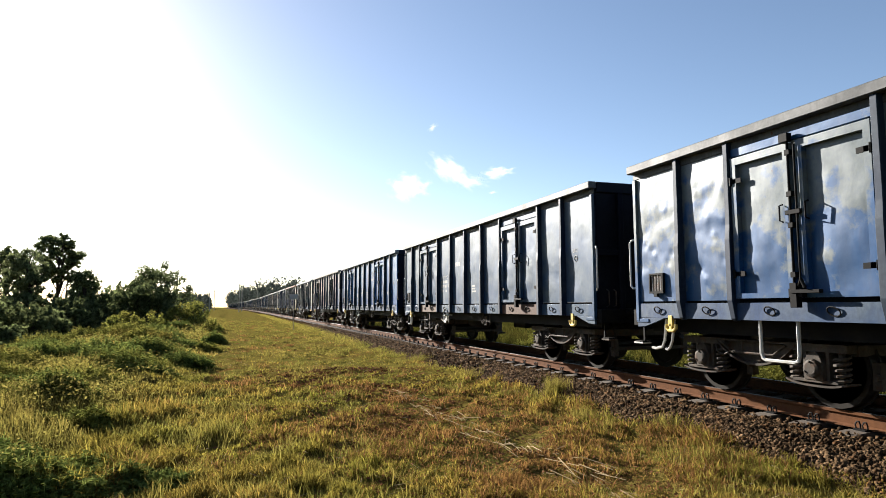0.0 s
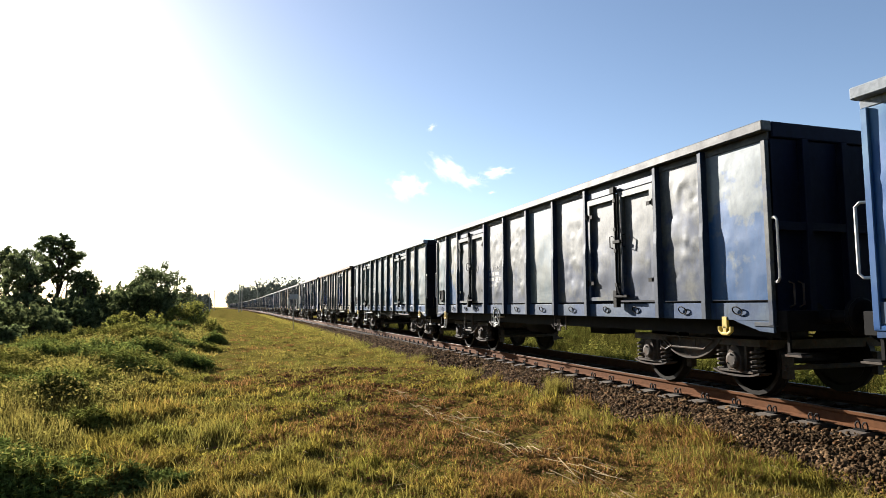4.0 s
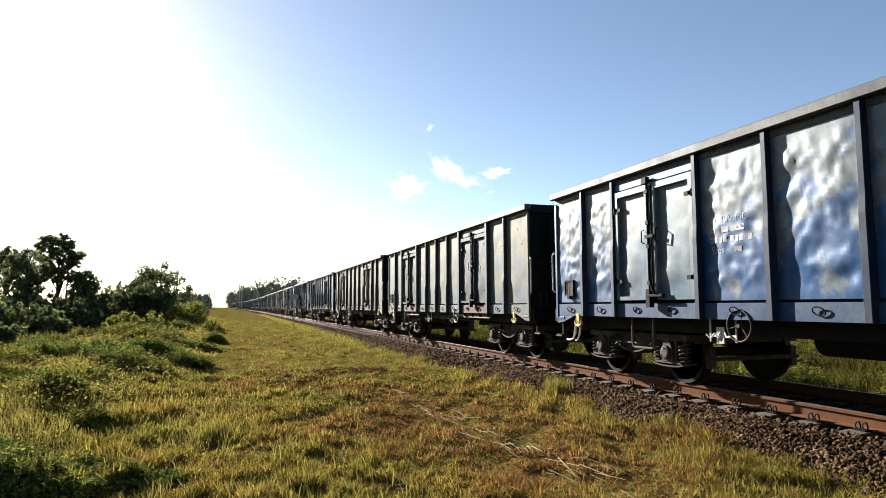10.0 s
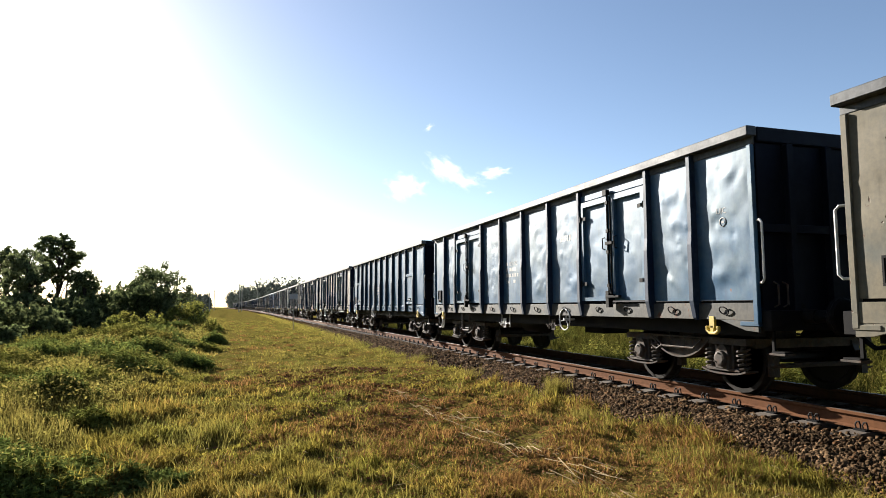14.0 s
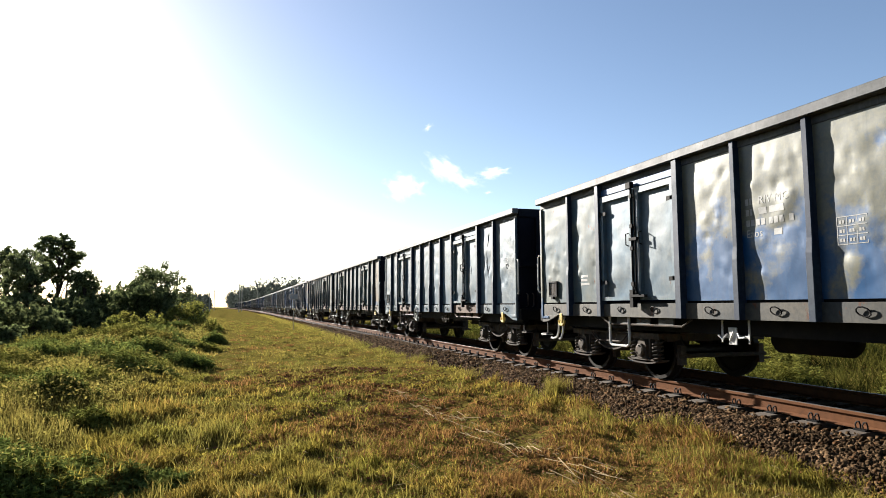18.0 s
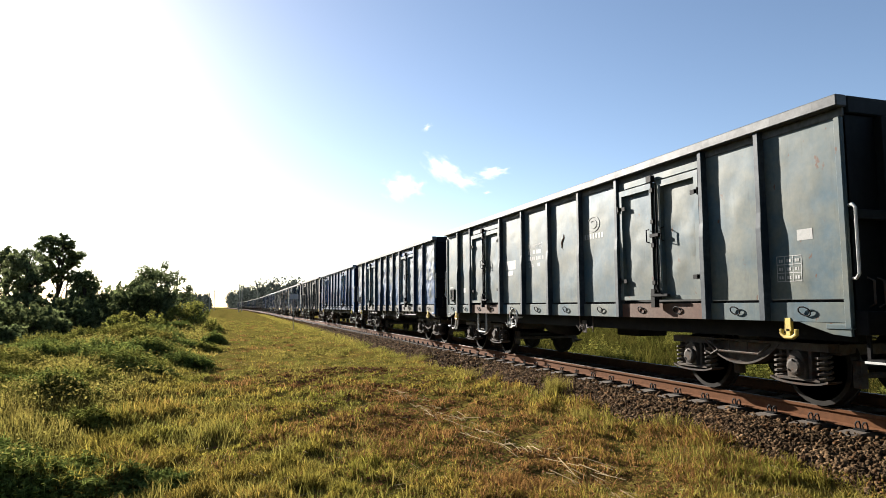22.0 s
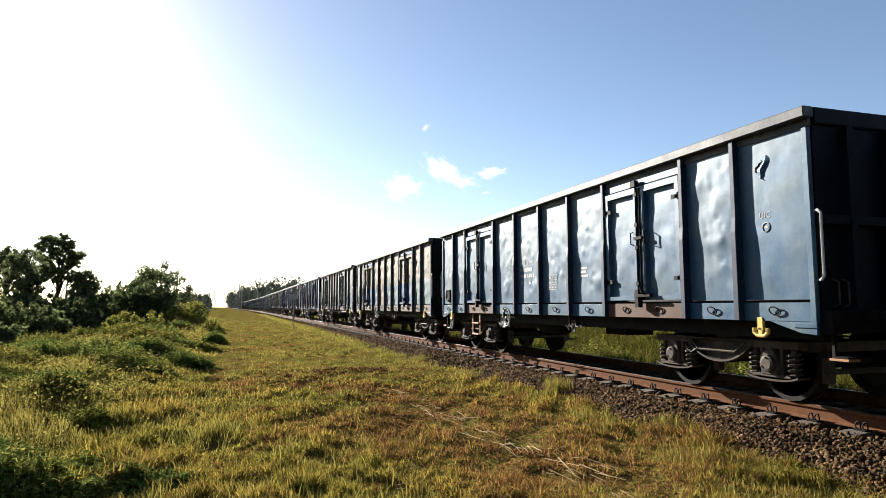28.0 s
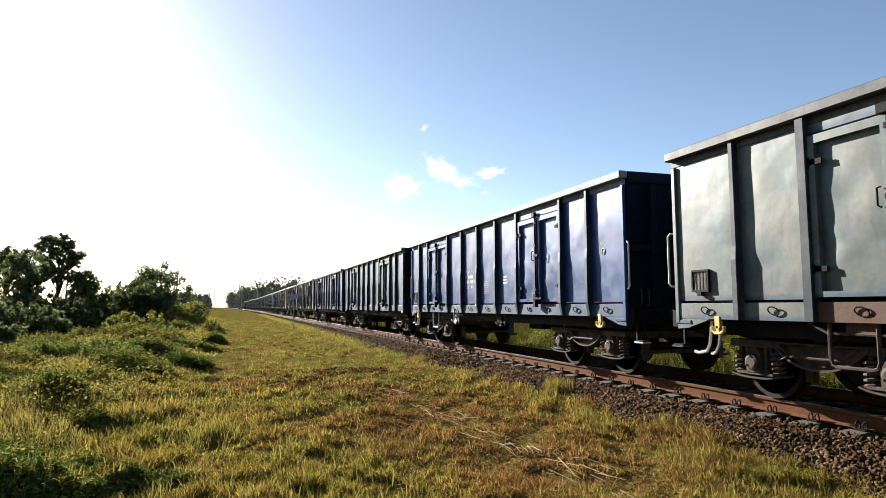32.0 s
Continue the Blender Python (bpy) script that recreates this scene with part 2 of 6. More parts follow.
class Shape:
    """Collects vertices and faces of one part."""

    def __init__(self):
        self.v, self.f = [], []

    def add(self, verts, faces):
        k = len(self.v)
        self.v += [tuple(p) for p in verts]
        self.f += [tuple(i + k for i in f) for f in faces]
        return self

    def box(self, x0, x1, y0, y1, z0, z1, m=None):
        p = [(x, y, z) for z in (z0, z1) for y in (y0, y1) for x in (x0, x1)]
        if m is not None:
            p = [m @ Vector(q) for q in p]
        return self.add(p, [(0, 2, 3, 1), (4, 5, 7, 6), (0, 1, 5, 4), (2, 6, 7, 3), (0, 4, 6, 2), (1, 3, 7, 5)])

    def tube(self, pts, r, n=6, closed=False, caps=True):
        pts = [Vector(p) for p in pts]
        cnt = len(pts)
        rs = r if isinstance(r, (list, tuple)) else [r] * cnt
        rings, up = [], None
        for i, p in enumerate(pts):
            a = pts[(i - 1) % cnt] if closed or i else p
            b = pts[(i + 1) % cnt] if closed or i < cnt - 1 else p
            d = (b - a).normalized()
            if up is None:
                up = d.orthogonal().normalized()
            up = (up - d * up.dot(d)).normalized()
            s = d.cross(up)
            rings.append([p + rs[i] * (math.cos(2 * math.pi * k / n) * up + math.sin(2 * math.pi * k / n) * s) for k in range(n)])
        verts = [q for ring in rings for q in ring]
        faces = []
        for i in range(cnt if closed else cnt - 1):
            j = (i + 1) % cnt
            faces += [(i * n + k, i * n + (k + 1) % n, j * n + (k + 1) % n, j * n + k) for k in range(n)]
        if caps and not closed:
            faces += [tuple(range(n))[::-1], tuple((cnt - 1) * n + k for k in range(n))]
        return self.add(verts, faces)

    def lathe(self, prof, centre, axis="x", n=20):
        """A profile of (along, radius) turned about an axis through the centre."""
        cx, cy, cz = centre
        verts = []
        for a, r in prof:
            for k in range(n):
                c, s = r * math.cos(2 * math.pi * k / n), r * math.sin(2 * math.pi * k / n)
                verts.append((cx + a, cy + c, cz + s) if axis == "x" else ((cx + c, cy + a, cz + s) if axis == "y" else (cx + c, cy + s, cz + a)))
        faces = [(i * n + k, i * n + (k + 1) % n, (i + 1) * n + (k + 1) % n, (i + 1) * n + k) for i in range(len(prof) - 1) for k in range(n)]
        faces += [tuple(range(n))[::-1], tuple((len(prof) - 1) * n + k for k in range(n))]
        return self.add(verts, faces)

    def grid(self, nu, nv, fn):
        verts = [fn(u / nu, v / nv) for v in range(nv + 1) for u in range(nu + 1)]
        w = nu + 1
        return self.add(verts, [(v * w + u, v * w + u + 1, (v + 1) * w + u + 1, (v + 1) * w + u) for v in range(nv) for u in range(nu)])

    def mesh(self, name, bevel=0.0, smooth=False):
        me = bpy.data.meshes.new(name)
        me.from_pydata(self.v, [], self.f)
        bm = bmesh.new()
        bm.from_mesh(me)
        bmesh.ops.recalc_face_normals(bm, faces=bm.faces)
        if bevel:
            bmesh.ops.bevel(bm, geom=bm.edges[:], offset=bevel, segments=1, affect="EDGES", clamp_overlap=True)
        bm.to_mesh(me)
        bm.free()
        if smooth:
            me.polygons.foreach_set("use_smooth", [True] * len(me.polygons))
        me.materials.append(None)
        return me


def put(name, me, mat, parent=None, at=(0, 0, 0), label="", turn=None):
    """One mesh object: a part under its thing, or a thing of its own."""
    ob = new(name, me)
    ob.material_slots[0].link = "OBJECT"
    ob.material_slots[0].material = mat
    ob.location = at
    if turn is not None:
        ob.rotation_euler = turn
    if parent is not None:
        ob.parent = parent
    if label:
        ob["label"] = label
    return ob


def fast_mesh(name, verts, tris):
    """A large mesh from arrays: verts (n, 3), tris (m, 3)."""
    me = bpy.data.meshes.new(name)
    me.vertices.add(len(verts))
    me.vertices.foreach_set("co", np.asarray(verts, np.float32).ravel())
    t = np.asarray(tris, np.int32)
    me.loops.add(t.size)
    me.loops.foreach_set("vertex_index", t.ravel())
    me.polygons.add(len(t))
    me.polygons.foreach_set("loop_start", np.arange(0, t.size, 3, dtype=np.int32))
    me.polygons.foreach_set("loop_total", np.full(len(t), 3, np.int32))
    me.update(calc_edges=True)
    me.validate()
    me.materials.append(None)
    return me


# ---- the lie of the land ----
RAIL_TOP = 0.40
TRACK_X = 7.37
BEND_FROM, BEND_TO, BEND = 130.0, 320.0, 7.5e-5      # a gentle curve to the left, straight again beyond it


def track_x(y):
    return TRACK_X + float(bend_x(y))


def bend_x(y):
    y = np.asarray(y, float)
    c = np.clip(y, BEND_FROM, BEND_TO) - BEND_FROM
    return -BEND * c ** 2 - 2 * BEND * (BEND_TO - BEND_FROM) * np.clip(y - BEND_TO, 0, None)


def smooth(a, b, x):
    t = np.clip((np.asarray(x, float) - a) / (b - a), 0, 1)
    return t * t * (3 - 2 * t)


def patchy(x, y, scale, shift=0.0):
    """Slow variation between 0 and 1 over the ground."""
    a = np.sin(x * scale + 1.7 * np.sin(y * scale * 0.6 + shift)) + np.sin(y * scale * 0.83 + 2.1 * np.sin(x * scale * 0.7 - shift)) + 0.6 * np.sin(2.3 * x * scale - 1.9 * y * scale + shift)
    return np.clip(0.5 + a / 5.2, 0, 1)


def land(x, y):
    """Height of the ground."""
    x, y = np.asarray(x, float), np.asarray(y, float)
    s = x - bend_x(y)
    z = 0.035 * np.sin(1.3 * x + 0.7 * y) * np.sin(0.9 * y - 0.4 * x) + 0.02 * np.sin(3.1 * x) * np.sin(2.7 * y)
    z = z * (1 - 0.6 * smooth(-0.5, 0.5, s))
    # tussocky relief of the sward, and a hollow with a raised far lip, made up to shade the verge
    z = z + smooth(5.3, 4.6, s) * smooth(60, 25, y) * (0.075 * (patchy(x, y, 3.7, 7.0) - 0.5) + 0.05 * (patchy(x + 0.3 * y, y, 8.3, 3.0) - 0.5) + 0.035 * (patchy(y, x - 0.2 * y, 14.0, 5.0) - 0.5)) * (1 + 0.8 * smooth(0.3, -1.0, s))
    z = z - 0.20 * np.exp(-((x + 2.0) / 0.85) ** 2 - ((y - 5.8) / 0.50) ** 2) + 0.14 * np.exp(-((x + 2.0) / 0.85) ** 2 - ((y - 6.6) / 0.28) ** 2)
    z = z + 0.28 * smooth(-0.8, -2.6, s) * smooth(6, 12, y) - 1.1 * smooth(-5.0, -11.0, s)
    z = z + 0.05 * smooth(4.6, 5.2, s) - 0.72 * smooth(9.9, 11.4, s)
    return z


def build_ground():
    ys = np.concatenate([np.linspace(-60, 0, 16), np.linspace(0.6, 3.0, 12), np.arange(3.1, 16, 0.11), np.linspace(16.2, 40, 80), np.geomspace(41, 3000, 60)])
    xs = np.concatenate([-np.geomspace(1500, 20.5, 26), np.linspace(-20, -6.1, 40), np.arange(-6, 5.6, 0.12), np.linspace(5.7, 20, 45), np.geomspace(20.5, 1500, 26)])
    gx, gy = np.meshgrid(xs, ys)
    g = np.stack([gx, gy, land(gx, gy)], 2)
    w = len(xs)
    i = np.arange(len(ys) - 1)[:, None] * w + np.arange(w - 1)[None, :]
    i = i.ravel()
    tris = np.concatenate([np.stack([i, i + 1, i + w + 1], 1), np.stack([i, i + w + 1, i + w], 1)])
    ob = put("ground", fast_mesh("ground", g.reshape(-1, 3), tris), SOIL)
    ob.data.polygons.foreach_set("use_smooth", [True] * len(ob.data.polygons))
    tagged(ob, "sunlit meadow strip of mown and dry grass beside the railway", "ground", kind="structure")


build_ground()


# ---- railway ----
def along(y0, y1, near=2.0):
    """Stations along the track, closer together near the camera."""
    out, y = [], y0
    while y < y1:
        out.append(y)
        y += near if y < BEND_FROM else 12.0
    return out + [y1]


def sweep(profile, ys, x_off):
    """A closed profile of (x, z) swept along the track."""
    s, n = Shape(), len(profile)
    verts = [(track_x(y) + x_off + px, y, pz) for y in ys for px, pz in profile]
    faces = [(i * n + k, i * n + (k + 1) % n, (i + 1) * n + (k + 1) % n, (i + 1) * n + k) for i in range(len(ys) - 1) for k in range(n)]
    return s.add(verts, faces + [tuple(range(n))[::-1], tuple((len(ys) - 1) * n + k for k in range(n))])


def build_track():
    track = tagged(new("railway_track"), "single railway track of rusty rails on concrete sleepers in ballast", "railway track")
    track.location = (0, 0, 0)
    t = RAIL_TOP
    bed = [(-2.95, -0.2), (-2.35, 0.0), (-1.65, t - 0.20), (-0.85, t - 0.235), (0.85, t - 0.235), (1.65, t - 0.20), (2.35, 0.0), (2.95, -0.2)]
    ob = put("ballast_bed", sweep(bed, along(-40, 900), 0).mesh("ballast_bed"), BALLAST_BED)
    tagged(ob, "dark crushed-stone ballast bed under the track", "ballast", kind="structure")
    rail = [(-0.07, t - 0.172), (-0.07, t - 0.16), (-0.012, t - 0.145), (-0.010, t - 0.05), (-0.035, t - 0.036), (-0.036, t - 0.006), (-0.028, t - 0.003),
            (0.028, t - 0.003), (0.036, t - 0.006), (0.035, t - 0.036), (0.010, t - 0.05), (0.012, t - 0.145), (0.07, t - 0.16), (0.07, t - 0.172)]
    head = [(-0.026, t - 0.0035), (0.026, t - 0.0035), (0.022, t), (-0.022, t)]
    ys = along(-40, 900)
    for sx in (-0.753, 0.753):
        r = put("rail", sweep(rail, ys, sx).mesh("rail"), RAIL_RUST, track, label="rust-brown steel rail")
        put("rail_head", sweep(head, ys, sx).mesh("rail_head"), RAIL_HEAD, r, label="polished running surface")
    # sleepers
    s = Shape()
    z1 = t - 0.176
    prof = [(-0.15, z1 - 0.2), (-0.13, z1 - 0.012), (-0.118, z1), (0.118, z1), (0.13, z1 - 0.012), (0.15, z1 - 0.2)]
    xs = [-1.3, -1.28, -0.95, -0.4, 0.4, 0.95, 1.28, 1.3]
    drop = [0.05, 0.03, 0.0, 0.035, 0.035, 0.0, 0.03, 0.05]
    verts = [(x, py, pz - d) for x, d in zip(xs, drop) for py, pz in prof]
    n = len(prof)
    faces = [(i * n + k, i * n + (k + 1) % n, (i + 1) * n + (k + 1) % n, (i + 1) * n + k) for i in range(len(xs) - 1) for k in range(n)]
    s.add(verts, faces + [tuple(range(n)), tuple((len(xs) - 1) * n + k for k in range(n))])
    sleeper = s.mesh("sleeper")
    # spring clip: a bent bar of two loops on a bolt plate
    c = Shape()
    for yy in (-0.042, 0.042):
        pts = [(-0.03, yy - 0.026, 0.0), (-0.036, yy - 0.03, 0.05), (-0.03, yy - 0.012, 0.082), (-0.03, yy + 0.012, 0.082), (-0.036, yy + 0.03, 0.05), (-0.03, yy + 0.026, 0.0)]
        c.tube(pts, 0.009, 5)
    c.box(-0.075, 0.02, -0.07, 0.07, -0.014, 0.008)
    clip = c.mesh("rail_clip")
    first = 10.73 - 0.605 * 14
    for i in range(130):
        y = first + 0.605 * i
        sl = put("sleeper", sleeper, CONCRETE, track, (TRACK_X, y, 0), turn=(0, 0, random.uniform(-0.008, 0.008)))
        if i < 75:
            put("rail_clip", clip, STEEL_DARK, sl, (-0.753 - 0.085, 0, t - 0.168))
            if i < 40:
                put("rail_clip", clip, STEEL_DARK, sl, (-0.753 + 0.085, 0, t - 0.168), turn=(0, 0, math.pi))
    far = Shape()
    for i in range(130, 420):
        y = first + 0.605 * i
        far.add([(TRACK_X + vx + float(bend_x(y)), y + vy, vz) for vx, vy, vz in s.v], s.f)
    tagged(put("sleeper_row", far.mesh("sleeper_row"), CONCRETE, track), kind="stuff")
    return track


build_track()
# ---- wagons ----
HALF, SHEET = 6.40, -1.44
BAYS = [0.0, 1.05, 2.02, 4.0, 5.2, 6.40, 7.6, 8.8, 10.78, 11.75, 12.80]
WIDE_BAYS = [0.0, 1.18, 2.22, 4.25, 5.33, 6.40, 7.47, 8.55, 10.58, 11.62, 12.80]      # the build with a bar under its doors
DOOR_BAYS = [2, 7]
Z_SILL, Z_TOP = 1.245, 3.13
HATCH_BAYS = [0.0, 1.15, 2.2, 3.2, 4.25, 5.33, 6.40, 7.47, 8.55, 9.6, 10.6, 11.65, 12.80]      # the build with low hatch doors
MESHES = {}


def cached(key, build):
    if key not in MESHES:
        MESHES[key] = build()
    return MESHES[key]


class Dents:
    """Bulges and dents of one steel sheet, as a height above the flat sheet."""

    def __init__(self, seed, level, w, h):
        rnd = random.Random(seed)
        self.w, self.h, self.crease, self.shift = w, h, 0.026 if level == 2 else 0.004 * level, rnd.uniform(0, 50)
        self.belly = rnd.uniform(0.001, 0.006) + 0.004 * level
        self.items = []
        for _ in range((9, 30, 120)[level]):
            r = (rnd.uniform(0.10, 0.32), rnd.uniform(0.06, 0.18), rnd.uniform(0.025, 0.11))[level]
            turn = rnd.uniform(0, math.pi)
            self.items.append((rnd.uniform(0.1, w - 0.1), rnd.uniform(0.15, h - 0.1), r, rnd.uniform(0.35, 1.2), math.cos(turn), math.sin(turn), (-1 if rnd.random() < 0.35 else 1) * rnd.uniform(0.25, 0.75) * r * (0.03, 0.085, 0.145)[level]))

        for _ in range((3, 14, 10)[level]):
            r, turn = rnd.uniform(0.035, 0.06), rnd.uniform(0, math.pi)
            self.items.append((rnd.uniform(0.1, w - 0.1), rnd.uniform(0.2, h - 0.1), r, rnd.uniform(0.5, 1.2), math.cos(turn), math.sin(turn), rnd.choice((-1, 1)) * rnd.uniform(0.10, 0.24) * r))

    def at(self, y, z):
        e = min(1.0, 8 * min(y, self.w - y) / self.w, 8 * min(z, self.h - z) / self.h)
        b = self.belly * math.sin(math.pi * min(1, max(0, y / self.w))) * math.sin(math.pi * min(1, max(0, z / self.h)))
        for a, c, r, st, ct, sn, k in self.items:
            p, q = y - a, z - c
            if abs(p) > 2.6 * r or abs(q) > 2.6 * r:
                continue
            d = ((p * ct + q * sn) / r) ** 2 + ((q * ct - p * sn) / (r * st)) ** 2
            if d < 6:
                b += k * math.exp(-d)
        if self.crease:
            b += self.crease * (0.3 - abs(noise.noise(Vector((3.1 * y + self.shift, 2.6 * z, 0.0)))) - 0.5 * abs(noise.noise(Vector((7.3 * y, 6.1 * z + self.shift, 3.0)))))
        return b * max(0.0, e)


def sheet_dents(w, level, var):
    return cached(("dents", round(w, 3), level, var), lambda: Dents(hash((round(w * 1000), level, var)) % 10007, level, w, Z_TOP - Z_SILL))


def sheet_mesh(w, level, var):
    d, h = sheet_dents(w, level, var), Z_TOP - Z_SILL
    nu, nv = ((16, 26), (28, 44), (30, 48))[level]
    s = Shape().grid(nu, nv, lambda u, v: (-d.at(u * w, v * h), u * w, v * h))
    s.grid(1, 1, lambda u, v: (0.03, u * w, v * h))
    s.grid(1, 1, lambda u, v: (0.03 * u, 0, v * h)).grid(1, 1, lambda u, v: (0.03 * u, w, v * h))
    me = s.mesh("side_sheet")
    me.polygons.foreach_set("use_smooth", [i < nu * nv for i in range(len(me.polygons))])
    return me


def pillar_mesh(build, jamb=False):
    """Pressed pillar: slim above, stepped out below, with a tapered foot past the sill or ending flush with it."""
    s, top = Shape(), Z_TOP + 0.094 - 0.985
    if build == "tapered":
        prof = [(0.0, -0.035, 0.034), (0.03, -0.06, 0.044), (0.26, -0.104, 0.05), (1.02, -0.104, 0.05), (1.20, -0.087, 0.044), (top, -0.082, 0.042)]
    elif build == "flush":
        prof = [(0.015, -0.102, 0.048), (1.10, -0.102, 0.048), (1.28, -0.085, 0.042), (top, -0.082, 0.040)]
    else:
        prof = [(0.015, -0.104, 0.05), (0.76, -0.104, 0.05), (0.92, -0.086, 0.042), (top, -0.082, 0.040)]
    if jamb:
        prof = [(0.015, -0.10, 0.066), (top, -0.095, 0.062)]
    verts = []
    for z, d, hw in prof:
        verts += [(0.02, -hw, z), (d, -hw * 0.9, z), (d, hw * 0.9, z), (0.02, hw, z)]
    faces = [(4 * i + k, 4 * i + (k + 1) % 4, 4 * i + 4 + (k + 1) % 4, 4 * i + 4 + k) for i in range(len(prof) - 1) for k in range(4)]
    return s.add(verts, faces + [(3, 2, 1, 0), tuple(4 * (len(prof) - 1) + k for k in range(4))]).mesh("pillar", 0.006)


def gusset_mesh():
    side = [(0.0, 0.86), (0.20, 0.875), (0.52, 0.965), (0.62, 0.998), (0.0, 0.998)]
    n = len(side)
    return Shape().add([(x, y, z) for x in (-0.018, 0.02) for y, z in side], [tuple(range(n)), tuple(n + k for k in range(n))[::-1]] + [(k, n + k, n + (k + 1) % n, (k + 1) % n) for k in range(n)]).mesh("end_gusset", 0.003)


def corner_mesh():
    s = Shape().box(-0.035, 0.05, 0.0, 0.075, -0.04, Z_TOP - 0.985)
    s.box(-0.03, 0.03, 0.0, 0.30, -0.055, 0.0)
    return s.mesh("corner_post", 0.008)


def sill_mesh(w):
    return Shape().box(-0.02, 0.03, 0.0, w, 0.0, 0.212).mesh("side_sill", 0.004)


def top_rail_mesh():
    s = Shape().box(-1.550, -1.40, -HALF - 0.06, HALF + 0.06, 3.225, 3.35)
    return s.box(-1.448, -1.42, -HALF - 0.04, HALF + 0.04, 3.128, 3.227).mesh("top_rail", 0.012)


def end_rail_mesh():
    return Shape().box(-1.398, 1.398, -0.062, 0.08, 3.16, 3.346).mesh("end_rail", 0.012)


def end_wall_mesh():
    return Shape().box(-1.43, 1.43, -0.02, 0.03, 0.95, 3.158).mesh("end_wall", 0.006)


def end_rib_mesh():
    return Shape().box(-0.05, 0.05, -0.11, -0.021, 0.95, 3.15).mesh("end_rib", 0.006)


def end_beam_mesh(z0, z1, d):
    return Shape().box(-1.42, 1.42, -d, -0.021, z0, z1).mesh("end_beam", 0.006)


def far_side_mesh():
    s = Shape().box(1.40, 1.44, -HALF, HALF, 1.0, 3.13)
    for b in BAYS[1:-1]:
        s.box(1.438, 1.54, b - HALF - 0.05, b - HALF + 0.05, 1.0, 3.128)
    return s.mesh("far_side_wall")


def underframe_mesh():
    s = Shape()
    for x in (-1.20, 1.20):
        s.box(x - 0.06, x + 0.06, -6.3, 6.3, 0.80, 1.19)
    for x in (-0.35, 0.35):
        s.box(x - 0.05, x + 0.05, -6.3, 6.3, 0.86, 1.19)
    for y in (-6.28, -4.5, -3.0, -1.5, 0.0, 1.5, 3.0, 4.5, 6.28):
        s.box(-1.36, 1.36, y - 0.07, y + 0.07, 0.99, 1.185)
    s.tube([(-0.6, -3.2, 0.80), (-0.6, 3.2, 0.80)], 0.02, 6)
    s.box(-0.30, 0.30, -1.2, -0.5, 0.62, 0.86)
    return s.mesh("underframe", 0.0)


def door_leaf_mesh(var, w):
    """One leaf: a raised frame round a recessed, slightly bulged sheet."""
    h = 1.74
    d = Dents(500 + var, 1 if var < 2 else 2, w, h)
    s = Shape().grid(12, 20, lambda u, v: (-d.at(u * w, v * h) * 0.8, u * w, v * h))
    for y0, y1, z0, z1 in ((-0.0, 0.08, 0, h), (w - 0.08, w, 0, h), (0.08, w - 0.08, 0, 0.06), (0.08, w - 0.08, h - 0.09, h)):
        s.box(-0.062, 0.02, y0, y1, z0, z1)
    me = s.mesh("door_leaf")
    me.polygons.foreach_set("use_smooth", [i < 12 * 20 for i in range(len(me.polygons))])
    return me


def hinge_mesh():
    s = Shape().tube([(-0.065, 0, -0.05), (-0.065, 0, 0.05)], 0.018, 6)
    return s.box(-0.062, -0.045, -0.005, 0.16, -0.03, 0.03).mesh("hinge")


def handle_mesh():
    s = Shape().tube([(-0.05, 0, -0.10), (-0.10, 0, -0.085), (-0.10, 0, 0.085), (-0.05, 0, 0.10)], 0.010, 6)
    return s.mesh("handle")


def lock_mesh():
    """Upright locking rods of a double door with catch, lever and foot latch."""
    s = Shape()
    s.tube([(-0.085, 0.035, 0.02), (-0.085, 0.035, 1.80)], 0.016, 7)
    s.tube([(-0.085, -0.05, 0.10), (-0.085, -0.05, 1.70)], 0.012, 7)
    for z in (0.25, 0.8, 1.15, 1.62):
        s.box(-0.10, -0.045, 0.0, 0.07, z - 0.03, z + 0.03)
    s.box(-0.10, -0.04, -0.10, 0.10, 0.92, 0.97)
    s.box(-0.13, -0.04, -0.10, 0.08, 0.0, 0.10).box(-0.15, -0.07, -0.045, 0.045, -0.11, 0.16)
    s.box(-0.16, -0.10, -0.34, 0.02, 0.045, 0.085)
    s.box(-0.12, -0.05, 0.0, 0.12, 1.74, 1.84)
    s.tube([(-0.12, -0.06, 0.12), (-0.17, -0.13, 0.20), (-0.17, -0.18, 0.10)], 0.02, 6)
    return s.mesh("lock_bar", 0.004)


def ring_mesh():
    pts = [(-0.045 - 0.01 * math.sin(a), 0.075 * math.cos(a) + 0.02 * math.sin(a), -0.045 + 0.05 * math.sin(a)) for a in [i * math.pi / 5 for i in range(10)]]
    return Shape().tube(pts, 0.0085, 5, closed=True).mesh("lashing_ring")


def hook_mesh():
    """Towing hook: flat shank with an upturned double toe."""
    s = Shape().box(-0.02, 0.02, -0.045, 0.045, 0.05, 0.20)
    s.tube([(0, -0.10, 0.075), (0, -0.10, 0.02), (0, -0.05, -0.015), (0, 0.05, -0.015), (0, 0.10, 0.02), (0, 0.10, 0.075)], 0.027, 6)
    return s.box(-0.02, 0.02, -0.03, 0.03, -0.02, 0.08).mesh("tow_hook", 0.004)


def u_step_mesh():
    s = Shape()
    pts = [(0, -0.27, 0.02), (0, -0.27, -0.38), (0, -0.25, -0.44), (0, -0.20, -0.46), (0, 0.20, -0.46), (0, 0.25, -0.44), (0, 0.27, -0.38), (0, 0.27, 0.02)]
    return s.tube(pts, 0.022, 7).mesh("foot_step")


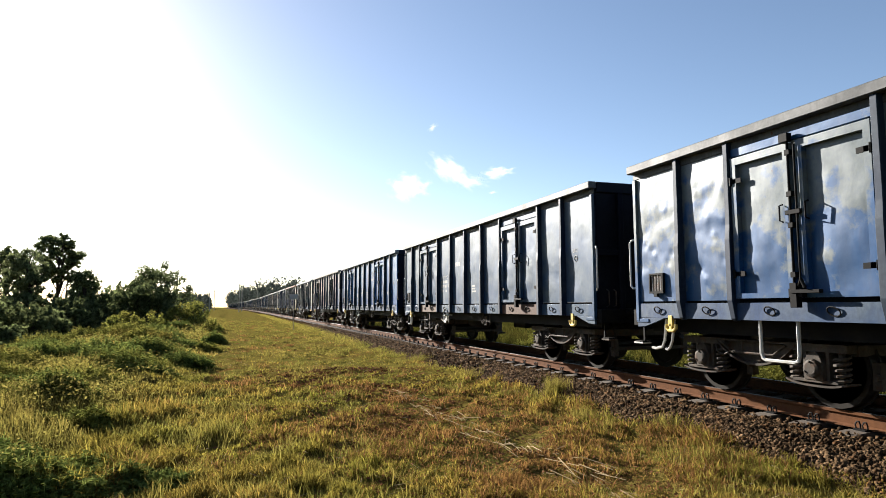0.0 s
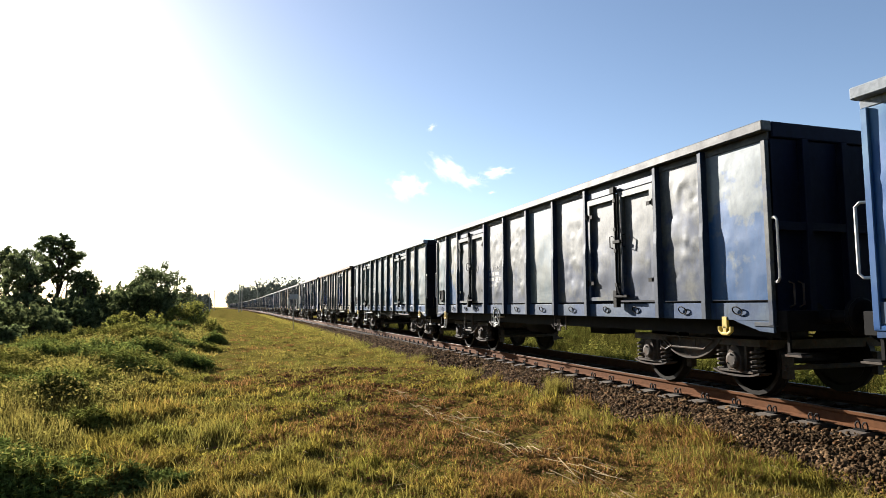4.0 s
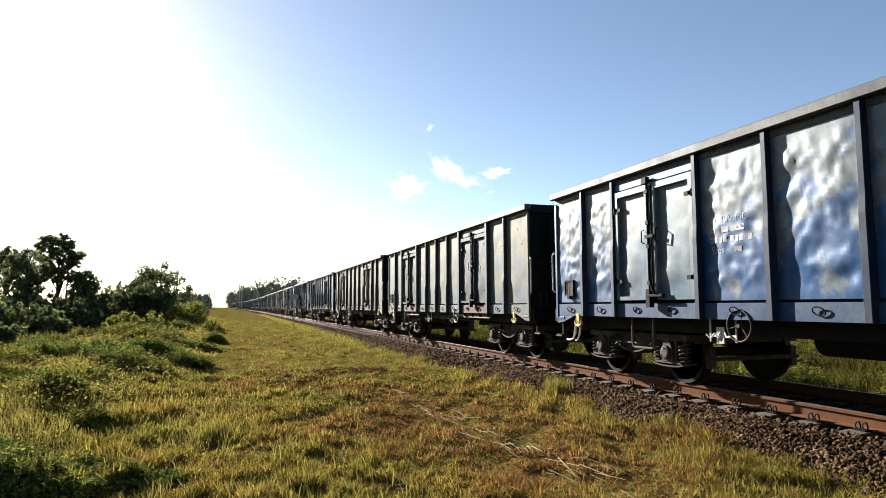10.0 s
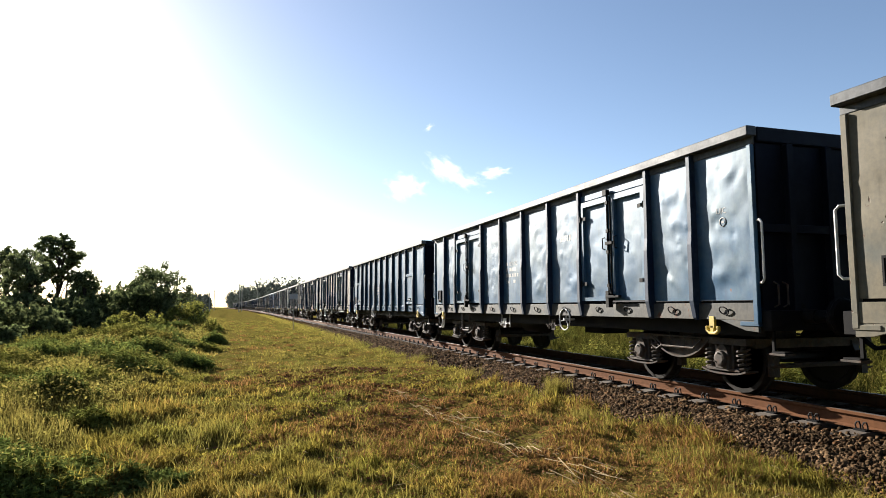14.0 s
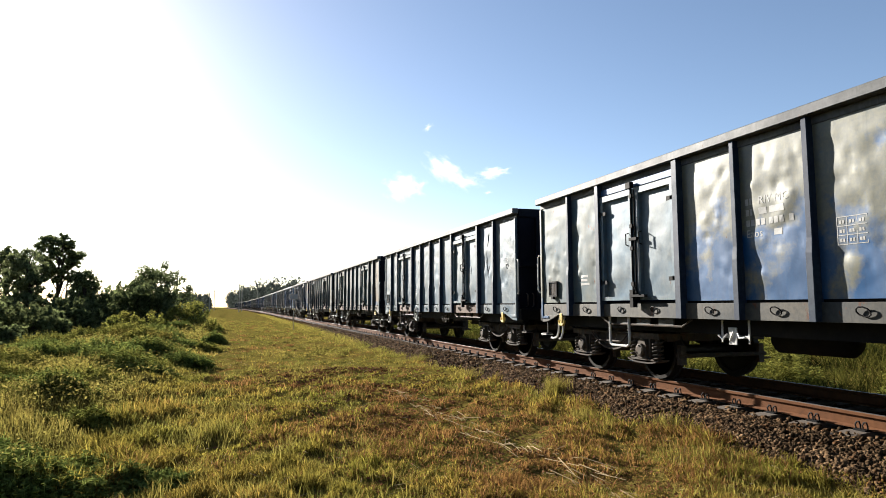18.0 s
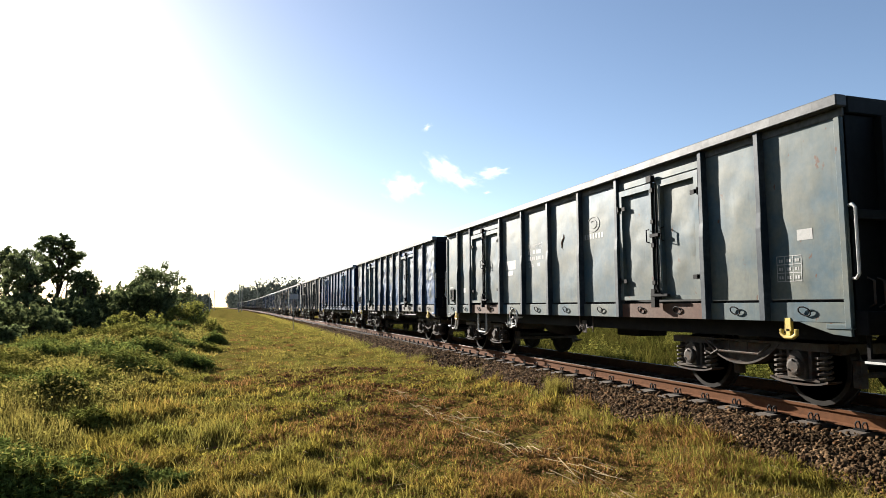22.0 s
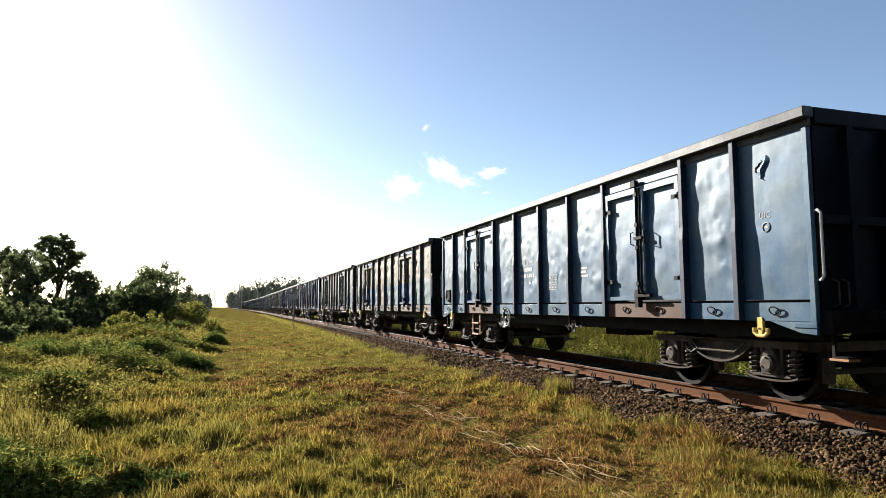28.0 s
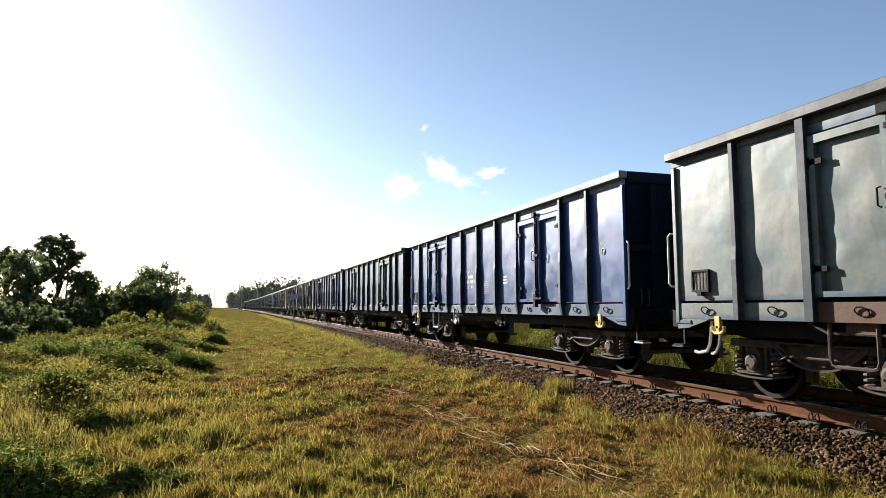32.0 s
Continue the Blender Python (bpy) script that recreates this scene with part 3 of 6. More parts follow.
def ladder_mesh():
    s = Shape()
    for y in (-0.25, 0.25):
        s.box(-0.012, 0.012, y - 0.025, y + 0.025, -0.55, 0.02)
    for z in (-0.53, -0.25):
        s.box(-0.05, 0.03, -0.225, 0.225, z - 0.018, z + 0.018)
    return s.mesh("ladder_step", 0.003)


def end_step_mesh():
    return Shape().box(-0.015, 0.015, -0.02, 0.02, -0.34, 0.02).box(-0.045, 0.09, -0.19, 0.0, -0.36, -0.34).mesh("end_step", 0.003)


def step_tread_mesh():
    return Shape().box(-0.06, 0.10, -0.21, 0.02, -0.385, -0.36).mesh("tread", 0.003)


def wheel_hand_mesh():
    s = Shape()
    s.tube([(0, 0.195 * math.cos(a), 0.195 * math.sin(a)) for a in [i * math.pi / 14 for i in range(28)]], 0.012, 7, closed=True)
    for k in range(3):
        a = math.pi / 2 + 0.3 + k * 2 * math.pi / 3
        s.tube([(0.03, 0, 0), (0, 0.19 * math.cos(a), 0.19 * math.sin(a))], 0.008, 6)
    s.lathe([(-0.02, 0.012), (-0.02, 0.026), (0.05, 0.026), (0.3, 0.016)], (0, 0, 0), "x", 10)
    return s.mesh("handbrake_wheel")


def handrail_mesh():
    return Shape().tube([(0.05, 0.02, 0), (-0.02, -0.10, 0), (-0.03, -0.14, 0.04), (-0.03, -0.14, 0.71), (-0.02, -0.10, 0.75), (0.05, 0.02, 0.75)], 0.016, 6).mesh("handrail")


def buffer_mesh():
    return Shape().lathe([(0.0, 0.17), (0.03, 0.17), (0.03, 0.09), (0.30, 0.085), (0.30, 0.07), (0.55, 0.07), (0.56, 0.19), (0.585, 0.215), (0.61, 0.20), (0.615, 0.0)], (0, 0, 0), "y", 16).mesh("buffer")


def coupling_mesh():
    s = Shape()
    s.box(-0.04, 0.04, 0.0, 0.36, -0.06, 0.05)
    for k in range(3):
        s.tube([(0.06 * math.cos(a), 0.30 + 0.12 * k + 0.09 * math.sin(a), -0.03 - 0.05 * k) for a in [i * math.pi / 4 for i in range(8)]], 0.02, 5, closed=True)
    s.tube([(0.35, 0.0, 0.0), (0.36, 0.22, -0.20), (0.34, 0.45, -0.36), (0.3, 0.62, -0.33)], 0.028, 6)
    return s.mesh("coupling")


def flange(s, path, x0, x1, t):
    """A flat strip of thickness t that follows a path of (y, z)."""
    n = len(path)
    verts = [(x, y, z + d) for y, z in path for x, d in ((x0, 0), (x1, 0), (x1, t), (x0, t))]
    faces = [(4 * i + k, 4 * i + (k + 1) % 4, 4 * i + 4 + (k + 1) % 4, 4 * i + 4 + k) for i in range(n - 1) for k in range(4)]
    return s.add(verts, faces + [(3, 2, 1, 0), tuple(4 * (n - 1) + k for k in range(4))])


def bogie_frame_mesh():
    """Two side frames with sagging bellies, horns round the axle boxes, a bolster, end beams and brake rigging."""
    s = Shape()
    sag = [-1.0 + 2.0 * i / 18 for i in range(19)]
    low = [(0.64 * q, 0.425 + 0.275 * abs(q) ** 2.2) for q in sag]
    for sx in (-1.0, 1.0):
        a, b = (sx - 0.11, sx + 0.05) if sx < 0 else (sx - 0.05, sx + 0.11)
        web = (sx - 0.02, sx + 0.02)
        top = [(y, 0.70) for y, _ in low]
        n = len(low)
        verts = [(x, y, z) for x in web for y, z in low + top[::-1]]
        faces = [tuple(range(2 * n))[::-1], tuple(2 * n + k for k in range(2 * n))]
        s.add(verts, faces + [(k, (k + 1) % (2 * n), 2 * n + (k + 1) % (2 * n), 2 * n + k) for k in range(2 * n)])
        flange(s, low, a, b, 0.026)
        flange(s, [(-0.72, 0.715), (0.72, 0.715)], a, b, 0.022)
        for y in (-0.9, 0.9):
            # top box over the spring group, horns, and the curved tie plate below
            s.box(sx - 0.10, sx + 0.08, y - 0.41, y + 0.41, 0.655, 0.745)
            for e in (-1, 1):
                q = y + e * 0.15
                flange(s, [(q + e * 0.10, 0.305), (q + e * 0.045, 0.34)] if e > 0 else [(q - 0.10, 0.305), (q - 0.045, 0.34)], sx - 0.085, sx + 0.05, 0.02)
                s.box(sx - 0.085, sx + 0.05, q - 0.022, q + 0.022, 0.30, 0.66)
            flange(s, [(y + 0.40 * q, 0.262 + 0.05 * abs(q) ** 3) for q in [-1 + i / 5 for i in range(11)]], sx - 0.12, sx + 0.09, 0.022)
        # brake pull rod and its hangers before the belly
        o = a - 0.014 if sx < 0 else b + 0.014
        s.tube([(o, -0.52, 0.70), (o, -0.34, 0.575), (o, 0.34, 0.575), (o, 0.52, 0.70)], 0.015, 6)
        for y in (-0.16, 0.16):
            s.tube([(o, y, 0.575), (o, y, 0.72)], 0.009, 5)
        s.tube([(o + 0.02, 0.36, 0.60), (o, 0.50, 0.52), (o, 0.60, 0.56), (o + 0.02, 0.66, 0.66)], 0.011, 5)
    s.box(-0.95, 0.95, -0.18, 0.18, 0.56, 0.84)
    for y in (-1.26, 1.26):
        s.box(-0.95, 0.95, y - 0.06, y + 0.06, 0.62, 0.74)
    for y in (-0.36, 0.36, -1.42, 1.42):
        s.tube([(-0.85, y, 0.40), (0.85, y, 0.40)], 0.035, 6)
        for sx in (-0.753, 0.753):
            e = 0.06 if y in (0.36, -1.42) else -0.06
            s.box(sx - 0.05, sx + 0.05, y - 0.05 + e * 0.4, y + 0.05 + e * 0.4, 0.26, 0.56)
    return s.mesh("bogie_frame")


def wheelset_mesh():
    s = Shape().tube([(-1.0, 0, 0), (1.0, 0, 0)], 0.075, 10)
    for sx in (-1, 1):
        c = sx * 0.753
        pr = [(-0.065, 0.30), (-0.065, 0.455), (0.045, 0.462), (0.05, 0.485), (0.072, 0.485), (0.075, 0.40), (0.04, 0.37), (0.03, 0.16), (0.09, 0.14), (0.09, 0.07), (-0.09, 0.07), (-0.09, 0.15), (-0.03, 0.17), (-0.025, 0.375), (-0.065, 0.40)]
        s.lathe([(-sx * a, r) for a, r in pr], (c, 0, 0), "x", 22)
        s.box(c - sx * 0.066 - 0.004, c - sx * 0.066 + 0.004, -0.05, 0.05, 0.405, 0.44)
    return s.mesh("wheelset", 0.0, False)


def axle_box_mesh():
    """Cast housing with sloping shoulders and a bolted round cover."""
    s = Shape()
    side = [(-0.12, -0.13), (0.12, -0.13), (0.125, 0.05), (0.08, 0.15), (0.035, 0.19), (-0.035, 0.19), (-0.08, 0.15), (-0.125, 0.05)]
    n = len(side)
    s.add([(x, y, z) for x in (-0.10, 0.08) for y, z in side], [tuple(range(n)), tuple(n + k for k in range(n))[::-1]] + [(k, n + k, n + (k + 1) % n, (k + 1) % n) for k in range(n)])
    s.lathe([(-0.155, 0.0), (-0.155, 0.07), (-0.145, 0.10), (-0.12, 0.108), (-0.10, 0.108), (-0.095, 0.0)], (0, 0, 0.0), "x", 14)
    for k in range(3):
        a = math.pi / 2 + k * 2 * math.pi / 3
        s.lathe([(-0.168, 0.0), (-0.168, 0.014), (-0.15, 0.014), (-0.148, 0.0)], (0, 0.075 * math.cos(a), 0.075 * math.sin(a)), "x", 6)
    return s.box(-0.09, 0.05, -0.30, 0.30, -0.16, -0.125).mesh("axle_box", 0.008)


def spring_mesh():
    pts = [(0.075 * math.cos(a), 0.075 * math.sin(a), 0.30 * i / 40) for i, a in enumerate([i * 2 * math.pi / 8 for i in range(41)])]
    s = Shape().tube(pts, 0.02, 5)
    return s.tube([(0, 0, -0.01), (0, 0, 0.33)], 0.04, 6).mesh("coil_spring")


def tank_mesh():
    s = Shape().lathe([(-0.55, 0.0), (-0.54, 0.12), (-0.48, 0.17), (0.48, 0.17), (0.54, 0.12), (0.55, 0.0)], (0, 0, 0), "y", 16)
    for y in (-0.3, 0.3):
        s.box(-0.02, 0.02, y - 0.02, y + 0.02, 0.1, 0.32)
    return s.mesh("air_tank", 0, True)


def brake_box_mesh():
    s = Shape().box(-0.02, 0.0, -0.07, 0.07, -0.12, 0.10)
    for y in (-0.26, 0.20):
        s.box(-0.005, 0.012, y - 0.014, y + 0.014, -0.10, 0.24)
    s.box(0.0, 0.012, -0.26, 0.20, -0.035, 0.0)
    s.tube([(-0.02, -0.09, 0.03), (-0.05, -0.15, -0.03), (-0.05, -0.24, -0.02)], 0.014, 5).tube([(-0.02, 0.09, 0.02), (-0.05, 0.14, -0.06), (-0.05, 0.22, 0.0)], 0.014, 5)
    s.tube([(-0.032, -0.035, 0.05), (-0.032, 0.04, -0.07)], 0.012, 5)
    return s.mesh("brake_lever_box", 0.004)


def holder_mesh():
    """A frame with mitred corners and a thin back plate."""
    s = Shape()
    ring = [(0, 0), (0.32, 0), (0.32, 0.295), (0, 0.295)]
    hole = [(0.022, 0.03), (0.298, 0.03), (0.298, 0.27), (0.022, 0.27)]
    verts = [(x, y, z) for x in (-0.03, 0.01) for y, z in ring + hole]
    faces = []
    for k in range(4):
        m = (k + 1) % 4
        faces += [(k, m, 4 + m, 4 + k), (8 + k, 12 + k, 12 + m, 8 + m), (k, 8 + k, 8 + m, m), (4 + k, 4 + m, 12 + m, 12 + k)]
    return s.add(verts, faces).mesh("document_holder")


def half_door(w, mat, parent, at):
    """A low hatch door: plate, frame bars and locking lever."""
    plate = put("half_door", Shape().box(-0.03, 0.01, 0.06, w - 0.06, 0.05, 0.97).mesh("half_door", 0.004), mat, parent, at, label="low hatch door with a thick frame")
    for y0, y1, z0, z1 in ((0, 0.06, 0, 0.97), (w - 0.06, w, 0, 0.97), (0.06, w - 0.06, 0, 0.05), (-0.03, w + 0.03, 0.97, 1.06)):
        put("frame_bar", Shape().box(-0.06, 0.01, y0, y1, z0, z1).mesh("frame_bar", 0.004), mat, plate)
    s = Shape().tube([(-0.05, w - 0.25, 0.14), (-0.08, w - 0.3, 0.14), (-0.08, 0.12, 0.14), (-0.12, 0.10, 0.20), (-0.12, 0.26, 0.20)], 0.018, 6)
    put("lever", s.mesh("lever"), STEEL_DARK, plate, label="blackened locking lever")


def lettering(kind, dents, y0, z0):
    """White paint on a side sheet, following its bulges: readable codes as letters, the rest as plain bars."""
    s, big = Shape(), 1.3 if kind == "code" else 1.0
    put_bar = lambda y, z, w, h: s.grid(max(1, int(w / 0.06)), 1, lambda u, v: (0, y - u * w, z + v * h))
    words = []
    if kind == "code":
        words = [("RIV MC", y0 - 0.16, z0 + 0.30), ("Eaos", y0, z0)]
        put_bar(y0, z0 + 0.305, 0.04, 0.06), put_bar(y0 - 0.055, z0 + 0.305, 0.025, 0.06), put_bar(y0, z0 + 0.205, 0.04, 0.06), put_bar(y0 - 0.055, z0 + 0.205, 0.025, 0.06), put_bar(y0 - 0.16, z0 + 0.205, 0.09, 0.06), put_bar(y0 - 0.28, z0 + 0.205, 0.17, 0.06)
        for k, w in enumerate((0.045, 0.045, 0.045, 0.045, 0.045, 0.045, 0.045, 0.045)):
            put_bar(y0 - (0, 0.06, 0.12, 0.18, 0.27, 0.33, 0.39, 0.49)[k], z0 + 0.105, w, 0.06)
        put_bar(y0 - 0.32, z0, 0.09, 0.055)
    elif kind == "uic":
        words = [("UIC", y0, z0 + 0.16)]
        pts = [(0, y0 - 0.10 + 0.055 * math.cos(a), z0 + 0.05 + 0.055 * math.sin(a)) for a in [i * math.pi / 8 for i in range(16)]]
        s.tube(pts, 0.007, 4, closed=True)
        put_bar(y0 - 0.075, z0 + 0.035, 0.05, 0.03)
    elif kind == "grid":
        for k in range(4):
            put_bar(y0, z0 + 0.095 * k, 0.34, 0.008)
            put_bar(y0 - 0.111 * k, z0, 0.008, 0.293)
        for j in range(3):
            for k in range(3):
                put_bar(y0 - 0.03 - 0.111 * k, z0 + 0.03 + 0.095 * j, 0.025, 0.035), put_bar(y0 - 0.065 - 0.111 * k, z0 + 0.03 + 0.095 * j, 0.022, 0.035)
    elif kind == "line":
        for k, w in enumerate((0.28, 0.22, 0.25)):
            put_bar(y0, z0 + 0.07 * k, w, 0.04)
    elif kind == "plate":
        put_bar(y0, z0, 0.20, 0.12)
    elif kind == "patch":
        put_bar(y0, z0, 0.55, 0.20), put_bar(y0 - 0.08, z0 - 0.13, 0.34, 0.10)
    elif kind == "swirl":
        for r in (0.07, 0.13):
            s.tube([(0, y0 - 0.3 + 1.5 * r * math.cos(a), z0 + 0.25 + r * math.sin(a)) for a in [0.6 + i * 0.3 for i in range(17)]], 0.007, 4)
        for k in range(7):
            put_bar(y0 - 0.09 * k, z0, 0.055, 0.09)
    elif kind == "name":
        x = y0
        for w in (0.06, 0.05, 0.055, 0.05, 0.06):
            put_bar(x, z0, w, 0.11)
            x -= w + 0.03
    verts = list(s.v)
    faces = list(s.f)
    for text, y, z in words:
        cu = bpy.data.curves.new("letters", "FONT")
        cu.body, cu.size, cu.resolution_u = text, 0.105, 2
        tmp = bpy.data.objects.new("letters", cu)
        me = bpy.data.meshes.new_from_object(tmp)
        k = len(verts)
        verts += [(0, y - v.co.x, z + v.co.y) for v in me.vertices]
        faces += [tuple(i + k for i in p.vertices) for p in me.polygons]
        bpy.data.objects.remove(tmp)
        bpy.data.curves.remove(cu)
    me = bpy.data.meshes.new("lettering")
    verts = [(x, y0 + big * (y - y0), z0 + big * (z - z0)) for x, y, z in verts]
    me.from_pydata([(x - dents.at(y, z) - 0.0025, y, z) for x, y, z in verts], [], faces)
    me.materials.append(None)
    return me


def tear_mesh(wide, high, deep):
    """A sheet burst outwards: a crooked ridge with ragged lips."""
    rnd = random.Random(int(1000 * high))
    s, n = Shape(), 9
    verts = []
    for i in range(n):
        f = i / (n - 1)
        b = math.sin(math.pi * f) ** 0.7
        y = 0.05 * math.sin(5 * f) + rnd.uniform(-0.012, 0.012)
        verts += [(0.004, y - wide * b * rnd.uniform(0.35, 0.6), f * high), (-deep * b - 0.004, y + rnd.uniform(-0.02, 0.02), f * high), (0.004, y + wide * b * rnd.uniform(0.3, 0.55), f * high)]
    return s.add(verts, [(3 * i + k, 3 * i + k + 1, 3 * i + k + 4, 3 * i + k + 3) for i in range(n - 1) for k in (0, 1)]).mesh("torn_dent")


def wagon(spec, near):
    """An open four-axle goods wagon; its origin lies on the rail tops under its middle."""
    rnd = random.Random(900 + spec["n"])
    build = spec.get("build", "flush")
    hatch = bool(spec.get("half_doors"))
    bays = HATCH_BAYS if hatch else WIDE_BAYS if build == "barred" else BAYS
    door_bays = (1, 10) if hatch else DOOR_BAYS
    panel_bays = [b for b in range(len(bays) - 1) if b not in door_bays]
    pm, dm, sm, tm, em = spec["panel"], spec["door"], spec["sill"], spec["top"], spec["end"]
    w = new("open_wagon")
    tagged(w, spec["label"], "goods wagon", "wagons of the train")
    lv = spec["dent"]
    for b in panel_bays:
        wd = bays[b + 1] - bays[b]
        level = lv if rnd.random() < 0.75 else max(0, lv - 1)
        var = rnd.randrange(4)
        m = spec.get("panels", {}).get(b, pm)
        p = put("side_panel", cached(("sheet", wd, level, var), lambda: sheet_mesh(wd, level, var)), m, w, (SHEET, bays[b] - HALF, Z_SILL))
        for kind, y, z in spec.get("marks", {}).get(b, ()):
            tagged(put("lettering", lettering(kind, sheet_dents(wd, level, var), y, z), MARK, p, label="faded white painted markings"), kind="stuff")
        put("side_sill", cached(("sill", wd), lambda: sill_mesh(wd)), sm, w, (SHEET, bays[b] - HALF, 1.0))
    for b, y, z, wide, high, rusty in spec.get("tears", ()):
        at = (SHEET - sheet_dents(bays[b + 1] - bays[b], 0, 0).belly, bays[b] - HALF + y, Z_SILL + z)
        put("torn_dent", tear_mesh(wide, high, 0.12 * wide), RUSTY if rusty else spec.get("panels", {}).get(b, pm), w, at, label="rusty tear in the sheet" if rusty else "creased dent in the sheet")
    for i, y in enumerate(bays[1:-1]):
        jamb = build == "barred" and i in (1, 2, 6, 7)
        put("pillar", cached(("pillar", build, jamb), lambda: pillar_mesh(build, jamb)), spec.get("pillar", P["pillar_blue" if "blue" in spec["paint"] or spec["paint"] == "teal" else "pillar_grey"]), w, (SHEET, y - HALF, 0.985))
    put("corner_post", cached("corner", corner_mesh), pm, w, (SHEET, -HALF - 0.02, 0.985))
    put("corner_post", cached("corner", corner_mesh), pm, w, (SHEET, HALF + 0.02, 0.985), turn=(0, 0, 0)).scale = (1, -1, 1)
    for a in (0, math.pi):
        put("top_rail", cached("top", top_rail_mesh), tm, w, label="weathered steel top rail", turn=(0, 0, a))
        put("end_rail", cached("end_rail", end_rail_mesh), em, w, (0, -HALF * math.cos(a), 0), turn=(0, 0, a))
    for y, a in ((-HALF, 0), (HALF, math.pi)):
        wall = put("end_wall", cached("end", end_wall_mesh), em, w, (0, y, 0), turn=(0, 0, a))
        put("end_beam", cached("head", lambda: end_beam_mesh(0.88, 1.12, 0.16)), STEEL_DARK, wall)
        if near and a == 0:
            put("end_beam", cached("waist", lambda: end_beam_mesh(2.05, 2.15, 0.105)), em, wall)
            for x in (-1.22, -1.08):
                put("grab_handle", cached("grab", lambda: Shape().tube([(0, -0.02, 0), (0, -0.09, 0.03), (0, -0.09, 0.27), (0, -0.02, 0.30)], 0.012, 6).mesh("grab_handle")), BOGIE, wall, (x, 0, 1.16))
            for x in (-0.95, -0.33, 0.33, 0.95):
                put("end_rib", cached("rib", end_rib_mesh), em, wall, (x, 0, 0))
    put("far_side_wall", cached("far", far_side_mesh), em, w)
    put("deck", cached("deck", lambda: Shape().box(-1.40, 1.40, -HALF + 0.03, HALF - 0.03, 1.19, 1.24).mesh("deck")), STEEL_DARK, w)
    put("underframe", cached("under", underframe_mesh), STEEL_DARK, w, label="black steel underframe")
    for b in door_bays:
        y0, dw = bays[b] - HALF, round(bays[b + 1] - bays[b], 3)
        if hatch:
            put("side_panel", cached(("sheet", dw, 0, b), lambda: sheet_mesh(dw, 0, b)), pm, w, (SHEET, y0, Z_SILL))
            put("side_sill", cached(("sill", dw), lambda: sill_mesh(dw)), sm, w, (SHEET, y0, 1.0))
            half_door(dw - 0.12, dm, w, (SHEET - 0.012, y0 + 0.06, 1.26))
            continue
        put("door_sill", cached(("sill", dw), lambda: sill_mesh(dw)), spec.get("door_sill", sm), w, (SHEET - 0.012, y0, 1.0))
        put("door_lintel", cached(("lintel", dw), lambda: Shape().box(-0.03, 0.03, 0.04, dw - 0.04, 0, 0.10).mesh("door_lintel", 0.004)), pm, w, (SHEET, y0, 3.03))
        lw = 0.5 * dw - 0.115
        for k in (0, 1):
            var = rnd.randrange(2) + (1 if lv == 2 else 0)
            leaf = put("door_leaf", cached(("leaf", var, dw), lambda: door_leaf_mesh(var, lw)), dm, w, (SHEET, y0 + 0.065 + (dw - 0.13 - lw) * k, 1.265))
            if near:
                put("handle", cached("handle", handle_mesh), STEEL_DARK, leaf, (0, lw - 0.12 if k == 0 else 0.12, 0.95))
                for z in (0.30, 1.45):
                    put("hinge", cached("hinge", hinge_mesh), STEEL_DARK, leaf, (0, 0.0 if k == 0 else lw, z), turn=(0, 0, 0)).scale = (1, 1 if k == 0 else -1, 1)
        put("door_post", cached("door_post", lambda: Shape().box(0.0, 0.05, -0.09, 0.09, 0.0, 1.86).mesh("door_post", 0.004)), dm, w, (SHEET, y0 + 0.5 * dw, 1.265))
        put("lock_bar", cached("lock", lock_mesh), STEEL_DARK, w, (SHEET, y0 + 0.5 * dw, 1.265), label="blackened locking rods and lever")
    for e in (-1, 1):
        for x in (-0.875, 0.875):
            put("buffer", cached("buffer", buffer_mesh), STEEL_DARK, w, (x, e * (HALF + 0.01), 1.05), turn=(0, 0, 0 if e > 0 else math.pi))
        put("coupling", cached("coupling", coupling_mesh), STEEL_DARK, w, (0, e * (HALF + 0.12), 1.04), turn=(0, 0, 0 if e > 0 else math.pi))
        bogie = put("bogie", cached("bogie", bogie_frame_mesh), BOGIE, w, (0, e * 4.5, 0), label="dusty grey two-axle bogie")
        for y in (-0.9, 0.9):
            WHEELS[y].append(put("wheelset", cached("wheelset", wheelset_mesh), TYRE, bogie, (0, y, 0.46)))
            if near:
                put("axle_box", cached("axle_box", axle_box_mesh), BOGIE, bogie, (-1.03, y, 0.47))
                for d in (-0.29, 0.29):
                    put("coil_spring", cached("spring", spring_mesh), BOGIE, bogie, (-1.03, y + d, 0.315))
    if not near:
        return w
    for b in range(len(bays) - 1):
        wd = bays[b + 1] - bays[b]
        for f in ((0.5,) if b not in DOOR_BAYS or hatch else (0.3, 0.72)):
            put("lashing_ring", cached("ring", ring_mesh), STEEL_DARK, w, (SHEET, bays[b] - HALF + wd * f, 1.16))
    for b in door_bays if build == "barred" else ():
        y0 = bays[b] - HALF
        bar = put("door_stop_bar", cached("stop_bar", lambda: Shape().tube([(0, -0.10, 0.99), (0, 0.10, 0.885), (0, 1.93, 0.885), (0, 2.15, 0.99)], 0.016, 6).mesh("door_stop_bar")), BOGIE, w, (-1.40, y0, 0), label="bent steel bar hung under the doors")
        for k in range(3):
            put("stop_plate", cached("stop_plate", lambda: Shape().box(-0.006, 0.02, 0, 0.34, 0.895, 0.998).mesh("stop_plate", 0.003)), spec.get("door_sill", sm), bar, (0.01, 0.30 + 0.54 * k, 0))
